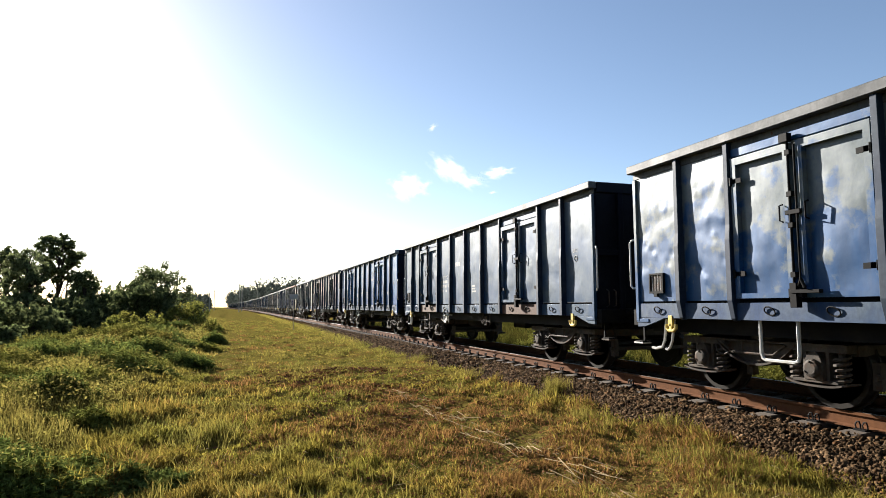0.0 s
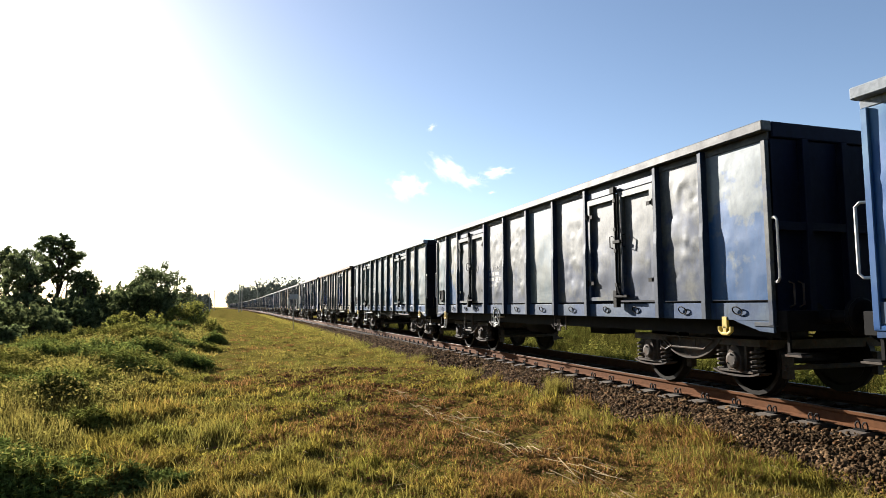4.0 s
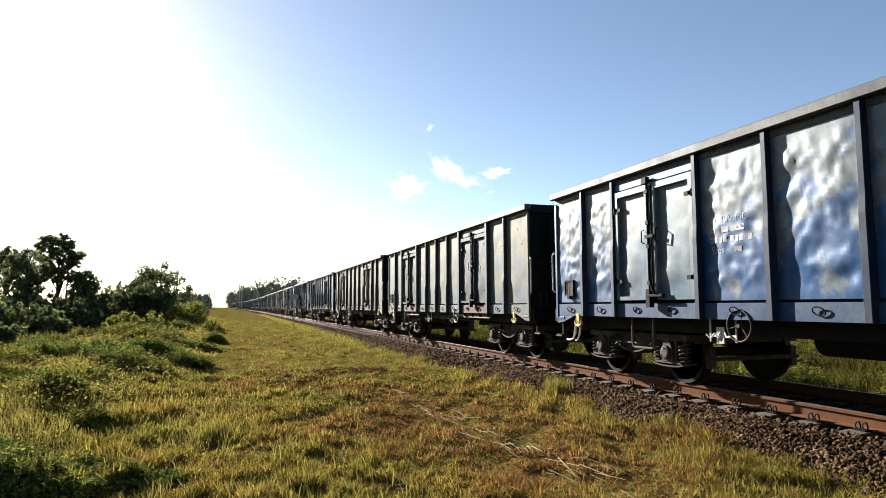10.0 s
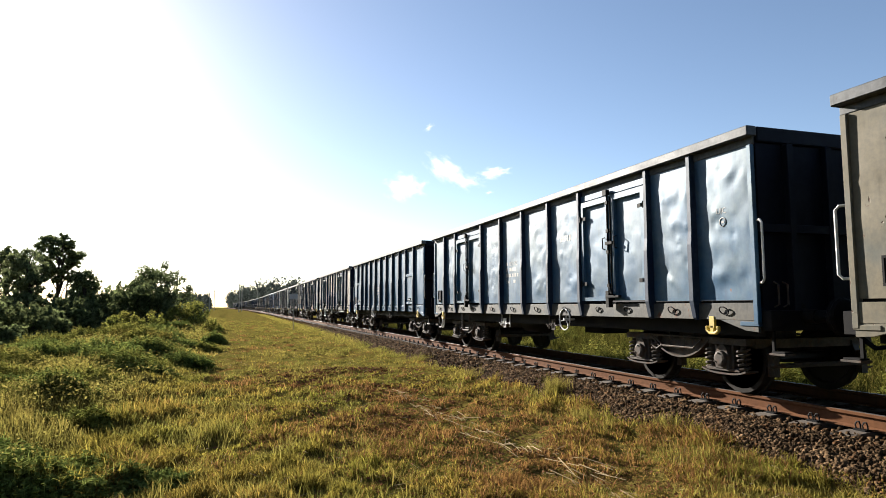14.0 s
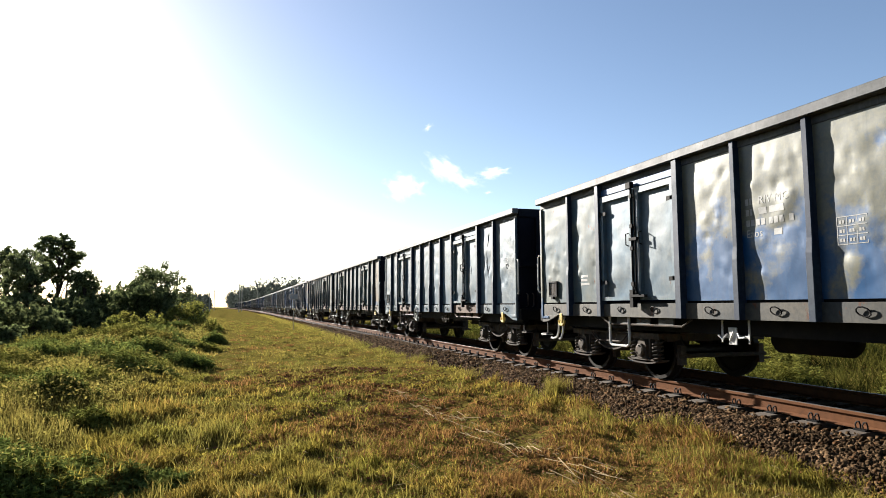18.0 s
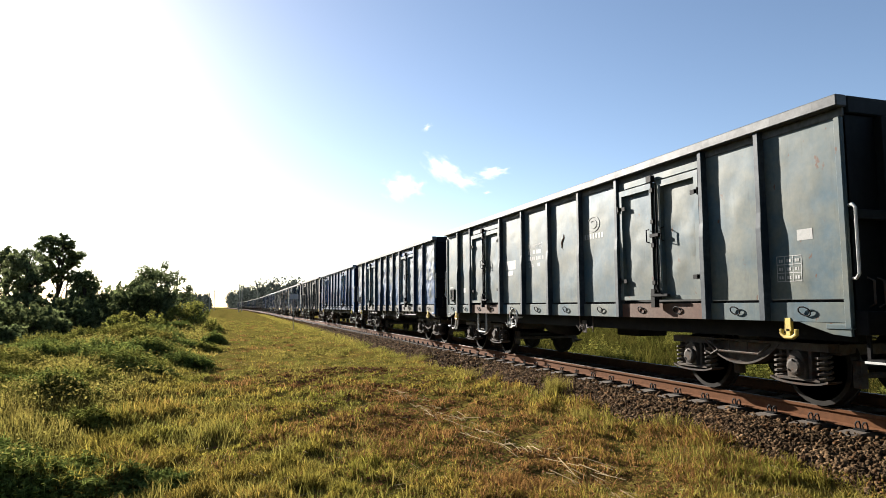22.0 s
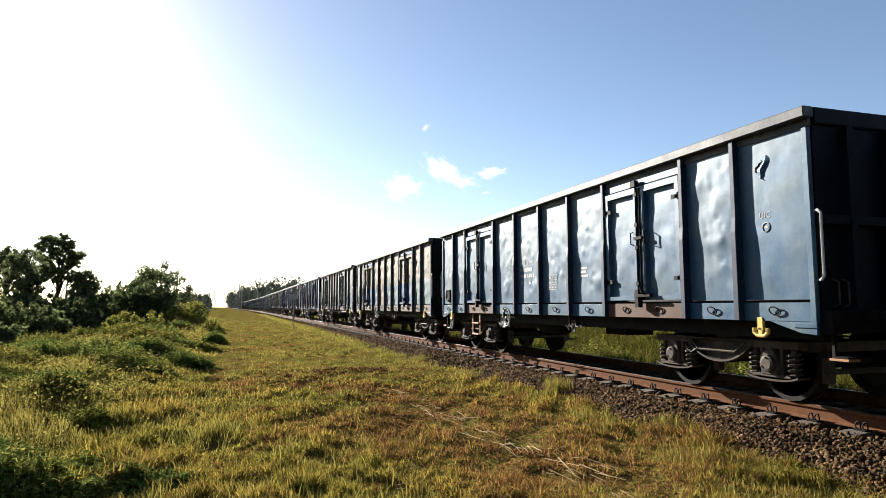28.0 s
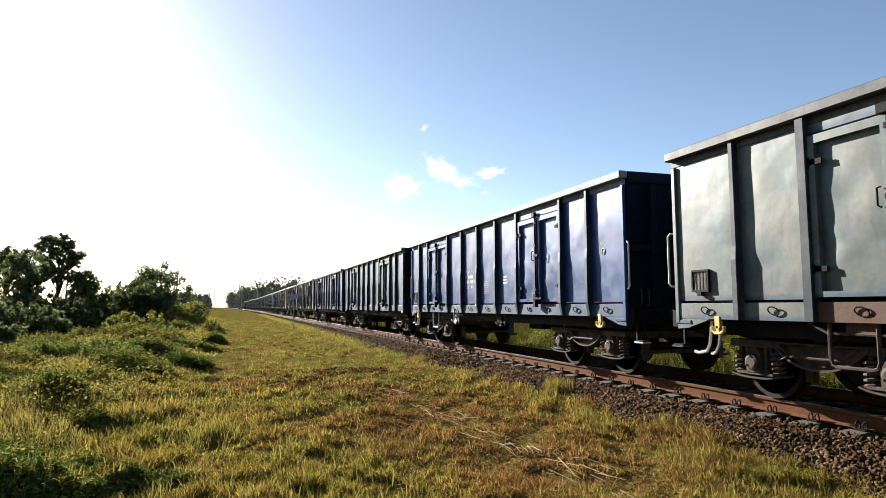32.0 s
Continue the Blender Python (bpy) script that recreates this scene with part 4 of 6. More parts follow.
    for e in (-1, 1):
        put("tow_hook", cached("hook", hook_mesh), spec.get("hook", YELLOW), w, (-1.45, e * (HALF - 0.77), 0.84), label="yellow towing hook")
        put("handrail", cached("handrail", handrail_mesh), WHITE, w, (SHEET, e * (HALF - 0.005), 1.45)).scale = (1, -e, 1)
        hung = put("end_step", cached("end_step", end_step_mesh), STEEL_DARK, w, (-1.30, e * (HALF + 0.06), 0.98), label="dark shunter's step under the corner")
        hung.scale = (1, -e, 1)
        put("tread", cached("step_tread", step_tread_mesh), spec.get("step_mat", WHITE), hung)
        put("end_gusset", cached("gusset", gusset_mesh), sm, w, (SHEET, e * HALF, 0), label="sloping gusset under the corner").scale = (1, -e, 1)
    st = spec.get("step", "u")
    if st:
        put("foot_step", cached(("step", st), u_step_mesh if st == "u" else ladder_mesh), spec.get("step_mat", WHITE), w, (-1.41, HALF - 2.62, 1.0), label="foot step below the door")
    hw = spec.get("wheel", 0)
    if hw:
        put("handbrake_wheel", cached("hand", wheel_hand_mesh), spec.get("wheel_mat", WHITE), w, (-1.47, hw * 1.75, 0.93), label="three-spoke handbrake wheel")
    put("air_tank", cached("tank", tank_mesh), STEEL_DARK, w, (-0.85, 0.6, 0.76))
    put("brake_lever_box", cached("brake_box", brake_box_mesh), WHITE, w, (-1.30, 2.25 if hw >= 0 else 1.4, 0.80), label="brake lever box with white face")
    put("brake_lever_box", cached("brake_box", brake_box_mesh), BOGIE, w, (-1.30, -1.0, 0.82))
    held = put("document_holder", cached("holder", holder_mesh), STEEL_DARK, w, (SHEET - 0.016, HALF - 0.66, 1.36), label="black document holder with pale wires")
    for k in range(4):
        put("wire", cached("wire", lambda: Shape().tube([(-0.019, 0, 0.02), (-0.019, 0, 0.28)], 0.0035, 5).mesh("wire")), SIGN_GREY, held, (0, 0.063 + 0.063 * k, 0))
    put("latch", cached("holder_latch", lambda: Shape().box(-0.045, 0.0, 0.12, 0.2, -0.05, 0.0).mesh("latch", 0.004)), STEEL_DARK, held)
    put("backing", cached("backing", lambda: Shape().box(-0.012, -0.006, 0.022, 0.298, 0.03, 0.27).mesh("backing")), BOGIE, held, label="dark backing sheet behind wires")
    for y, foot in ((0.0, 0.22), (-0.17, 0.07)):
        put("step_strap", cached(("strap", foot), lambda: Shape().tube([(0.02, 0, 0.18), (0, 0, 0.05), (0, 0.03, -0.12), (0, 0.09, -0.22), (0, 0.10 + foot * 0.6, -0.25), (0, 0.10 + foot, -0.24)], 0.022, 6).mesh("step_strap")), WHITE, w, (-1.40, HALF - 0.58 + y, 0.80), label="curved white step strap")
    return w


WHEELS = {-0.9: [], 0.9: []}
P = {
    # clean blue: its paler upper part stands in for reflected sky
    "blue": paint("blue", (0.005, 0.130, 0.48), (0.10, 0.29, 0.58), 0.38, 0.02, 0.30, 1.52, low=0.14, dent=0.5, coat=0.36, grime=0.2),
    "deep_blue": paint("deep_blue", (0.003, 0.075, 0.34), (0.02, 0.15, 0.42), 0.25, 0.02, 0.32, 1.42, dent=0.6, coat=0.36, grime=0.2),
    "worn_blue": paint("worn_blue", (0.03, 0.09, 0.24), (0.26, 0.28, 0.26), 0.6, 0.15, 0.40, 1.30, low=0.1, edge=0.06, coat=0.2),
    "navy": paint("navy", (0.018, 0.05, 0.17), (0.08, 0.13, 0.22), 0.4, 0.1, 0.48, 1.2),
    "steel_blue": paint("steel_blue", (0.05, 0.18, 0.42), (0.26, 0.36, 0.46), 0.5, 0.12, 0.36, 1.28, low=0.08, coat=0.25, grime=0.5),
    "silver_blue": paint("silver_blue", (0.010, 0.15, 0.46), (0.31, 0.37, 0.385), 0.50, 0.1, 0.32, 1.42, low=0.15, dent=1.3, grain=2.6, edge=0.05, coat=0.3, grime=0.5),
    "ochre_blue": paint("ochre_blue", (0.010, 0.17, 0.50), (0.38, 0.38, 0.28), 0.60, 0.15, 0.34, 1.4, low=0.20, dent=1.2, edge=0.05, coat=0.27, grime=0.6),
    "grey": paint("grey", (0.10, 0.16, 0.21), (0.20, 0.24, 0.26), 0.5, 0.2, 0.42, coat=0.16),
    "pale": paint("pale", (0.13, 0.30, 0.46), (0.37, 0.44, 0.47), 0.55, 0.15, 0.38, 1.34, low=0.06, dent=1.2, coat=0.26, grime=0.6),
    "pale_blue": paint("pale_blue", (0.05, 0.24, 0.50), (0.22, 0.37, 0.49), 0.46, 0.12, 0.37, 1.36, low=0.08, dent=1.1, coat=0.23, grime=0.6),
    "pale_ochre": paint("pale_ochre", (0.18, 0.33, 0.42), (0.38, 0.41, 0.34), 0.42, 0.2, 0.36, 1.38, dent=1.2, coat=0.22, grime=0.6),
    "green_grey": paint("green_grey", (0.11, 0.26, 0.36), (0.37, 0.405, 0.335), 0.55, 0.45, 0.46, 1.22, coat=0.235, grime=0.5),
    "olive": paint("olive", (0.10, 0.22, 0.31), (0.36, 0.32, 0.20), 0.62, 0.3, 0.54, 1.22, low=0.08, pocks=0.06, coat=0.36, grime=0.5),
    "door_blue": paint("door_blue", (0.015, 0.14, 0.56), (0.44, 0.50, 0.54), 0.45, 0.08, 0.32, 1.34, low=0.30, edge=0.05, coat=0.24),
    "beige_blue": paint("beige_blue", (0.20, 0.34, 0.50), (0.33, 0.30, 0.19), 0.80, 0.25, 0.45, 1.3, grain=2.2, edge=0.05, coat=0.32, grime=0.5),
    "pale_green": paint("pale_green", (0.20, 0.32, 0.36), (0.42, 0.455, 0.40), 0.55, 0.2, 0.38, 1.36, dent=1.1, band=(0.05, (0.10, 0.20, 0.34)), coat=0.23, grime=0.6),
    "pock_blue": paint("pock_blue", (0.15, 0.24, 0.30), (0.30, 0.33, 0.32), 0.5, 0.5, 0.5, 1.16, pocks=0.3, coat=0.2),
    "beige": paint("beige", (0.18, 0.20, 0.18), (0.35, 0.30, 0.20), 0.8, 0.35, 0.54, 1.22, pocks=0.10, coat=0.34, grime=0.6),
    "tan": paint("tan", (0.14, 0.20, 0.21), (0.36, 0.285, 0.17), 0.62, 0.75, 0.55, 1.22, band=(0.74, (0.015, 0.16, 0.43)), pocks=0.42, dent=2.6, coat=0.33, grime=0.6),
    "tan_teal": paint("tan_teal", (0.16, 0.22, 0.22), (0.43, 0.35, 0.22), 0.62, 0.8, 0.55, 1.22, band=(0.80, (0.14, 0.33, 0.38)), pocks=0.42, dent=2.6, coat=0.33, grime=0.6),
    "tan_rust": paint("tan_rust", (0.28, 0.17, 0.09), (0.37, 0.30, 0.19), 0.70, 1.0, 0.55, 1.22, pocks=0.48, dent=2.6, coat=0.33, grime=0.6),
    "ochre_end": paint("ochre_end", (0.18, 0.22, 0.22), (0.40, 0.27, 0.13), 0.66, 0.5, 0.54, 1.22, band=(0.16, (0.06, 0.18, 0.42)), coat=0.25),
    "blue_patch": paint("blue_patch", (0.22, 0.29, 0.31), (0.38, 0.40, 0.36), 0.5, 0.25, 0.45, 1.22, band=(0.50, (0.015, 0.17, 0.45)), coat=0.28),
    "teal": paint("teal", (0.02, 0.17, 0.40), (0.12, 0.29, 0.44), 0.5, 0.06, 0.34, 1.32, low=0.08, coat=0.32, grime=0.5),
    # pillars: a darker tone of their own, deepened by side shade in the colour
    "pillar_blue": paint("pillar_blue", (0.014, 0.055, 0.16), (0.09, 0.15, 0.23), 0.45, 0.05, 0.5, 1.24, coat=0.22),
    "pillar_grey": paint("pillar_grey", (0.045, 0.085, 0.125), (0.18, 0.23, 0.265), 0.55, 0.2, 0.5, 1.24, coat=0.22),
    "top_grey": paint("top_grey", (0.12, 0.13, 0.145), (0.24, 0.25, 0.25), 0.6, 0.4, 0.5, 1.3, coat=0.36),
    "top_blue": paint("top_blue", (0.20, 0.25, 0.32), (0.38, 0.42, 0.46), 0.6, 0.1, 0.55, 1.2, coat=0.62),
    "top_rust": paint("top_rust", (0.24, 0.12, 0.06), (0.34, 0.21, 0.12), 0.5, 0.6, 0.6, 1.2, coat=0.42),
    "sill_grey": paint("sill_grey", (0.13, 0.16, 0.18), (0.30, 0.27, 0.21), 0.6, 0.69, 0.5, coat=0.2),
    "sill_rust": paint("sill_rust", (0.13, 0.16, 0.17), (0.30, 0.25, 0.17), 0.6, 1.0, 0.55, 1.22, coat=0.26),
    "sill_blue": paint("sill_blue", (0.02, 0.12, 0.38), (0.16, 0.25, 0.36), 0.4, 0.12, 0.42, coat=0.26),
    # end walls turn from the sun: their shade is put into these dark colours
    "end_navy_shade": paint("end_navy_shade", (0.008, 0.018, 0.06), (0.02, 0.03, 0.06), 0.4, 0.05, 0.6, 1.2),
    "end_blue_shade": paint("end_blue_shade", (0.008, 0.026, 0.12), (0.02, 0.045, 0.12), 0.3, 0.02, 0.6, 1.2),
    "end_green_shade": paint("end_green_shade", (0.03, 0.045, 0.05), (0.05, 0.055, 0.05), 0.5, 0.1, 0.6, 1.2),
}


def spec(n, panel, words, door=None, sill="", top="top_grey", end="end_navy_shade", dent=0, **more):
    d = dict(n=n, paint=panel, panel=P[panel], door=P[door or panel], sill=P[sill or panel], top=P[top], end=P[end], dent=dent, label=words)
    d.update(more)
    return d


CODE = {0: (("uic", 0.72, 0.80),), 1: (("plate", 0.7, 0.42),), 6: (("plate", 0.9, 0.42),), 5: (("code", 0.98, 0.42),), 4: (("grid", 0.95, 0.30),), 3: (("swirl", 1.0, 1.1),)}
NAMED = {0: (("uic", 0.72, 0.75),), 5: (("name", 0.9, 1.05),), 6: (("code", 1.02, 0.35),), 4: (("line", 0.8, 0.3),)}
UIC = {0: (("uic", 0.72, 0.80),), 3: (("line", 0.9, 0.45),), 5: (("code", 1.02, 0.4),), 4: (("grid", 0.9, 0.25),)}
PLAIN = {6: (("code", 1.02, 0.4),), 9: (("line", 0.85, 0.22),)}
SPECS = [
    spec(-1, "silver_blue", "silvery blue goods wagon with worn paint and bright blue patches", dent=1, end="end_navy_shade", sill="sill_blue", build="tapered"),
    spec(0, "steel_blue", "grey-blue goods wagon with white lettering and rusty door sills", dent=0, top="top_grey", door_sill=RUSTY, marks=NAMED, step="ladder", step_mat=BOGIE, wheel=1),
    spec(1, "blue", "clean bright blue goods wagon with white markings", dent=0, top="top_blue", sill="sill_blue", end="end_blue_shade", marks=CODE, step="ladder", step_mat=BOGIE, wheel=1, build="tapered"),
    spec(2, "worn_blue", "worn grey and navy goods wagon with pale scuffs", dent=1, sill="sill_blue", end="end_blue_shade", marks=PLAIN, panels={0: P["silver_blue"], 4: P["pale_ochre"], 8: P["ochre_blue"], 9: P["pale_ochre"]}, pillar=P["pillar_blue"], step_mat=BOGIE, wheel=1),
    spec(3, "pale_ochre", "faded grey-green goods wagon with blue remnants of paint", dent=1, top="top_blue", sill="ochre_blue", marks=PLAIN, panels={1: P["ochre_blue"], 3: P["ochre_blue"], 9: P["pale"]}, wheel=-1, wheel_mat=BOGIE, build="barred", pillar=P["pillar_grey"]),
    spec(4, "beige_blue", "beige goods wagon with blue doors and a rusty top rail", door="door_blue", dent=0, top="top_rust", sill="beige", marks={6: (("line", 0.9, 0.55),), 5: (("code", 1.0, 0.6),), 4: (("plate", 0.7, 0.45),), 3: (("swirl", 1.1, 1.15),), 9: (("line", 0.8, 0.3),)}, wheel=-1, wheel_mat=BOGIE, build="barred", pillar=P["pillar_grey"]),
    spec(5, "silver_blue", "badly dented silver and blue goods wagon with white codes", dent=2, top="top_grey", sill="sill_blue", door="pale", end="end_navy_shade", step_mat=BOGIE, wheel_mat=BOGIE, marks={3: (("code", 0.95, 0.7),), 6: (("code", 1.0, 0.6),)}, wheel=1),
    spec(6, "olive", "dusty olive goods wagon with pock-marked doors and rusty sill", door="pock_blue", dent=0, top="top_grey", end="end_green_shade", door_sill=RUSTY, step_mat=RUSTY, wheel=-1, build="barred"),
    spec(7, "beige", "dusty beige goods wagon with rusty scratches", dent=1, end="end_navy_shade", door_sill=RUSTY, step_mat=BOGIE, wheel=1, marks={5: (("name", 0.8, 1.2),)}),
    spec(8, "pale_blue", "dented grey-blue goods wagon", dent=1, end="end_navy_shade", top="top_grey", marks={0: (("uic", 0.62, 0.95),), 3: (("name", 0.8, 1.15),), 5: (("code", 1.0, 0.45),)}, step_mat=BOGIE, wheel=-1, build="tapered", sill="sill_grey"),
    spec(9, "teal", "blue-grey goods wagon with low hatch doors", half_doors=True, top="top_grey", end="end_navy_shade", step="", wheel=1, door_sill=RUSTY, marks={6: (("code", 1.0, 0.3),)}),
    spec(10, "ochre_blue", "grey goods wagon with blue and ochre patches of worn paint", dent=1, sill="sill_grey", door="pale", panels={0: P["beige"], 1: P["pale"], 8: P["green_grey"], 9: P["green_grey"]}, end="end_blue_shade", wheel=-1, wheel_mat=BOGIE, build="barred", marks={5: (("code", 0.95, 0.75),), 4: (("grid", 0.8, 0.55),), 0: (("uic", 0.8, 0.75),), 8: (("line", 0.7, 0.3),)}),
    spec(11, "pale", "pale blue-grey goods wagon with dents and rusty door sills", dent=1, end="end_navy_shade", door_sill=RUSTY, wheel=1, step_mat=BOGIE, marks={0: (("uic", 0.6, 0.8),), 6: (("line", 0.9, 0.35),)}, tears=((1, 0.5, 0.75, 0.10, 0.95, False), (1, 0.46, 0.62, 0.05, 0.3, True)), build="barred", pillar=P["pillar_blue"]),
    spec(12, "green_grey", "grey-green goods wagon with a blue patch and an ochre end panel", dent=0, panels={0: P["ochre_end"], 1: P["blue_patch"]}, end="end_navy_shade", door_sill=RUSTY, marks={5: (("code", 0.9, 0.45),), 0: (("uic", 0.7, 1.2),)}, sill="sill_grey"),
    spec(13, "green_grey", "dull grey-green goods wagon with pale stencils and a white step", dent=0, top="top_grey", end="end_green_shade", door_sill=RUSTY, wheel=1, marks={6: (("patch", 1.0, 0.75),), 5: (("code", 1.0, 0.75),), 3: (("swirl", 1.1, 1.1),), 9: (("line", 0.8, 0.3),), 8: (("plate", 0.7, 0.3),), 0: (("grid", 0.9, 0.2), ("plate", 0.6, 0.65))}, tears=((4, 0.7, 1.0, 0.12, 0.3, True),)),
    spec(14, "silver_blue", "battered silver goods wagon with blue streaks", dent=2, door="pale", sill="sill_grey", end="end_navy_shade", step_mat=BOGIE, wheel=-1, marks={4: (("grid", 0.85, 0.15),)}, build="barred", pillar=P["pillar_blue"]),
    spec(15, "blue", "glossy blue goods wagon with white markings", dent=0, top="top_blue", sill="sill_blue", end="end_blue_shade", step_mat=BOGIE, marks=UIC, build="tapered"),
    spec(16, "grey", "dark grey-blue goods wagon", dent=0, end="end_navy_shade", marks=PLAIN, step_mat=BOGIE),
    spec(17, "pale_blue", "pale grey-blue goods wagon with a torn dent and rusty sills", dent=1, end="end_navy_shade", door_sill=RUSTY, marks=UIC, step="ladder", step_mat=ORANGE_STEP, wheel=1, tears=((0, 0.62, 1.40, 0.16, 0.3, False), (0, 0.70, 1.50, 0.05, 0.16, True))),
    spec(18, "tan", "rust-blotched tan and blue goods wagon with crumpled sheets", dent=2, sill="sill_rust", end="end_green_shade", panels={0: P["tan_teal"], 1: P["tan_teal"], 3: P["tan_teal"], 5: P["tan_rust"], 8: P["tan_rust"], 9: P["pale"]}, marks={4: (("grid", 0.85, 0.25),)}, step_mat=RUSTY, wheel=1, pillar=P["pillar_grey"]),
    spec(19, "pale_green", "dusty grey-green goods wagon", dent=1, end="end_green_shade", door_sill=RUSTY, panels={0: P["blue_patch"]}, step_mat=BOGIE, marks=PLAIN, build="barred"),
    spec(20, "deep_blue", "dark blue goods wagon", dent=0, end="end_blue_shade", top="top_blue", sill="sill_blue", marks=UIC, wheel=1, build="tapered"),
]
MORE = ("navy", "steel_blue", "deep_blue", "grey", "navy", "green_grey", "deep_blue", "steel_blue")
WAGONS = {}
for sp in SPECS:
    WAGONS[sp["n"]] = wagon(sp, True)
LAST = 39
for n in range(21, LAST + 1):
    key = MORE[(n * 5) % len(MORE)]
    WAGONS[n] = wagon(spec(n, key, key.replace("_", " ") + " goods wagon far down the train", end="end_navy_shade"), False)


DRIFT = []      # things that drift or fly, with their rows

# ---- ballast stones ----
def bed_height(s):
    """Surface of the ballast bed at s metres from the track's middle."""
    return float(np.interp(abs(s), [0.0, 0.85, 1.65, 2.35, 2.95], [RAIL_TOP - 0.235, RAIL_TOP - 0.235, RAIL_TOP - 0.20, 0.0, -0.2]))


def stone_shape(rnd):
    """A broken stone: an eight-cornered lump, flattened and skewed."""
    s = Shape()
    sx, sy, sz = rnd.uniform(0.8, 1.3), rnd.uniform(0.7, 1.1), rnd.uniform(0.5, 0.85)
    p = [(x * sx * rnd.uniform(0.3, 1.15), y * sy * rnd.uniform(0.3, 1.15), z * sz * rnd.uniform(0.3, 1.15)) for z in (-1, 1) for y in (-1, 1) for x in (-1, 1)]
    return s.add(p, [(0, 2, 3), (0, 3, 1), (4, 5, 7), (4, 7, 6), (0, 1, 5), (0, 5, 4), (2, 6, 7), (2, 7, 3), (0, 4, 6), (0, 6, 2), (1, 3, 7), (1, 7, 5)])


def build_stones():
    rnd = random.Random(5)
    kinds = [stone_shape(rnd) for _ in range(8)]
    meshes = [k.mesh("stone") for k in kinds]
    bed = bpy.data.objects["ballast_bed"]
    for _ in range(300):
        s, y = -rnd.uniform(1.34, 2.32), rnd.uniform(4.2, 6.4)
        ob = put("stone", rnd.choice(meshes), STONE_ONE, bed, (TRACK_X + s, y, bed_height(s) + rnd.uniform(0.012, 0.03)), turn=(rnd.uniform(0, 6), rnd.uniform(0, 6), rnd.uniform(0, 6)))
        k = rnd.uniform(0.014, 0.032)
        ob.scale = (k, k, k)
    base = [np.array(k.v) for k in kinds]
    tri = np.array(kinds[0].f)
    rng = np.random.default_rng(6)
    vs, ts, n = [], [], 0
    for count, y0, y1, s0, s1, k0, k1 in ((8000, 2.0, 7.0, -2.38, -1.30, 0.012, 0.031), (14000, 6.0, 14.0, -2.40, -1.30, 0.015, 0.034), (11500, 14.0, 50.0, -2.45, -1.3, 0.024, 0.046), (2600, 3.0, 25.0, -1.28, 1.28, 0.02, 0.04), (1500, 3.0, 30.0, -1.34, -1.02, 0.022, 0.042), (1500, 3.0, 30.0, 1.3, 2.4, 0.025, 0.045)):
        for _ in range(count):
            s, y = rng.uniform(s0, s1), rng.uniform(y0, y1)
            if s > -1.02 and abs(((y - 2.26) / 0.605 + 0.5) % 1 - 0.5) < 0.27:
                continue
            a = Euler(rng.uniform(0, 6.28, 3)).to_matrix()
            v = base[rng.integers(8)] @ np.array(a) * rng.uniform(k0, k1)
            vs.append(v + (TRACK_X + s, y, bed_height(s) + rng.uniform(0.0, 0.02)))
            ts.append(tri + n)
            n += 8
    ob = put("ballast_stones", fast_mesh("ballast_stones", np.concatenate(vs), np.concatenate(ts)), STONE, bed)
    tagged(ob, "grey-brown crushed ballast stones", kind="stuff")


build_stones()


# ---- plants ----
def blade_mesh(name, x, y, h, w, rng, lean=0.45, z=None):
    """Bent grass blades, three triangles each, rooted at x, y."""
    n = len(x)
    z = land(x, y) - 0.01 if z is None else z
    a, b = rng.uniform(0, 2 * np.pi, n), rng.uniform(0, 2 * np.pi, n)
    k = rng.uniform(0.1, 1.0, n) * lean
    dx, dy = np.cos(a) * w / 2, np.sin(a) * w / 2
    lx, ly = np.cos(b) * k * h, np.sin(b) * k * h
    root = np.stack([x, y, z], 1)
    side = np.stack([dx, dy, np.zeros(n)], 1)
    mid = root + np.stack([lx * 0.35, ly * 0.35, h * 0.55], 1)
    tip = root + np.stack([lx, ly, h * np.clip(1.05 - 0.35 * k, 0.3, 1)], 1)
    v = np.stack([root - side, root + side, mid - side * 0.8, mid + side * 0.8, tip], 1).reshape(-1, 3)
    i = np.arange(n)[:, None] * 5
    close = i[np.hypot(x, y) < 14]      # far blades are plain spikes
    t = np.concatenate([close + [0, 1, 3], close + [0, 3, 2], close + [2, 3, 4], i[np.hypot(x, y) >= 14] + [0, 1, 4]])
    return fast_mesh(name, v, t)


def wedge(rng, n, az0, az1, r0, r1, power=1.0):
    """Points on the ground between two bearings, denser towards the camera."""
    az = np.radians(rng.uniform(az0, az1, n))
    u = rng.uniform(0, 1, n)
    r = r0 * (r1 / r0) ** u if power == 1.0 else 1 / (1 / r0 + u * (1 / r1 - 1 / r0))
    return r * np.sin(az), r * np.cos(az), r


def stuff(name, me, mat, label):
    ob = put(name, me, mat)
    return tagged(ob, label, "grass" if "grass" in name or "straw" in name else "plants", kind="stuff")


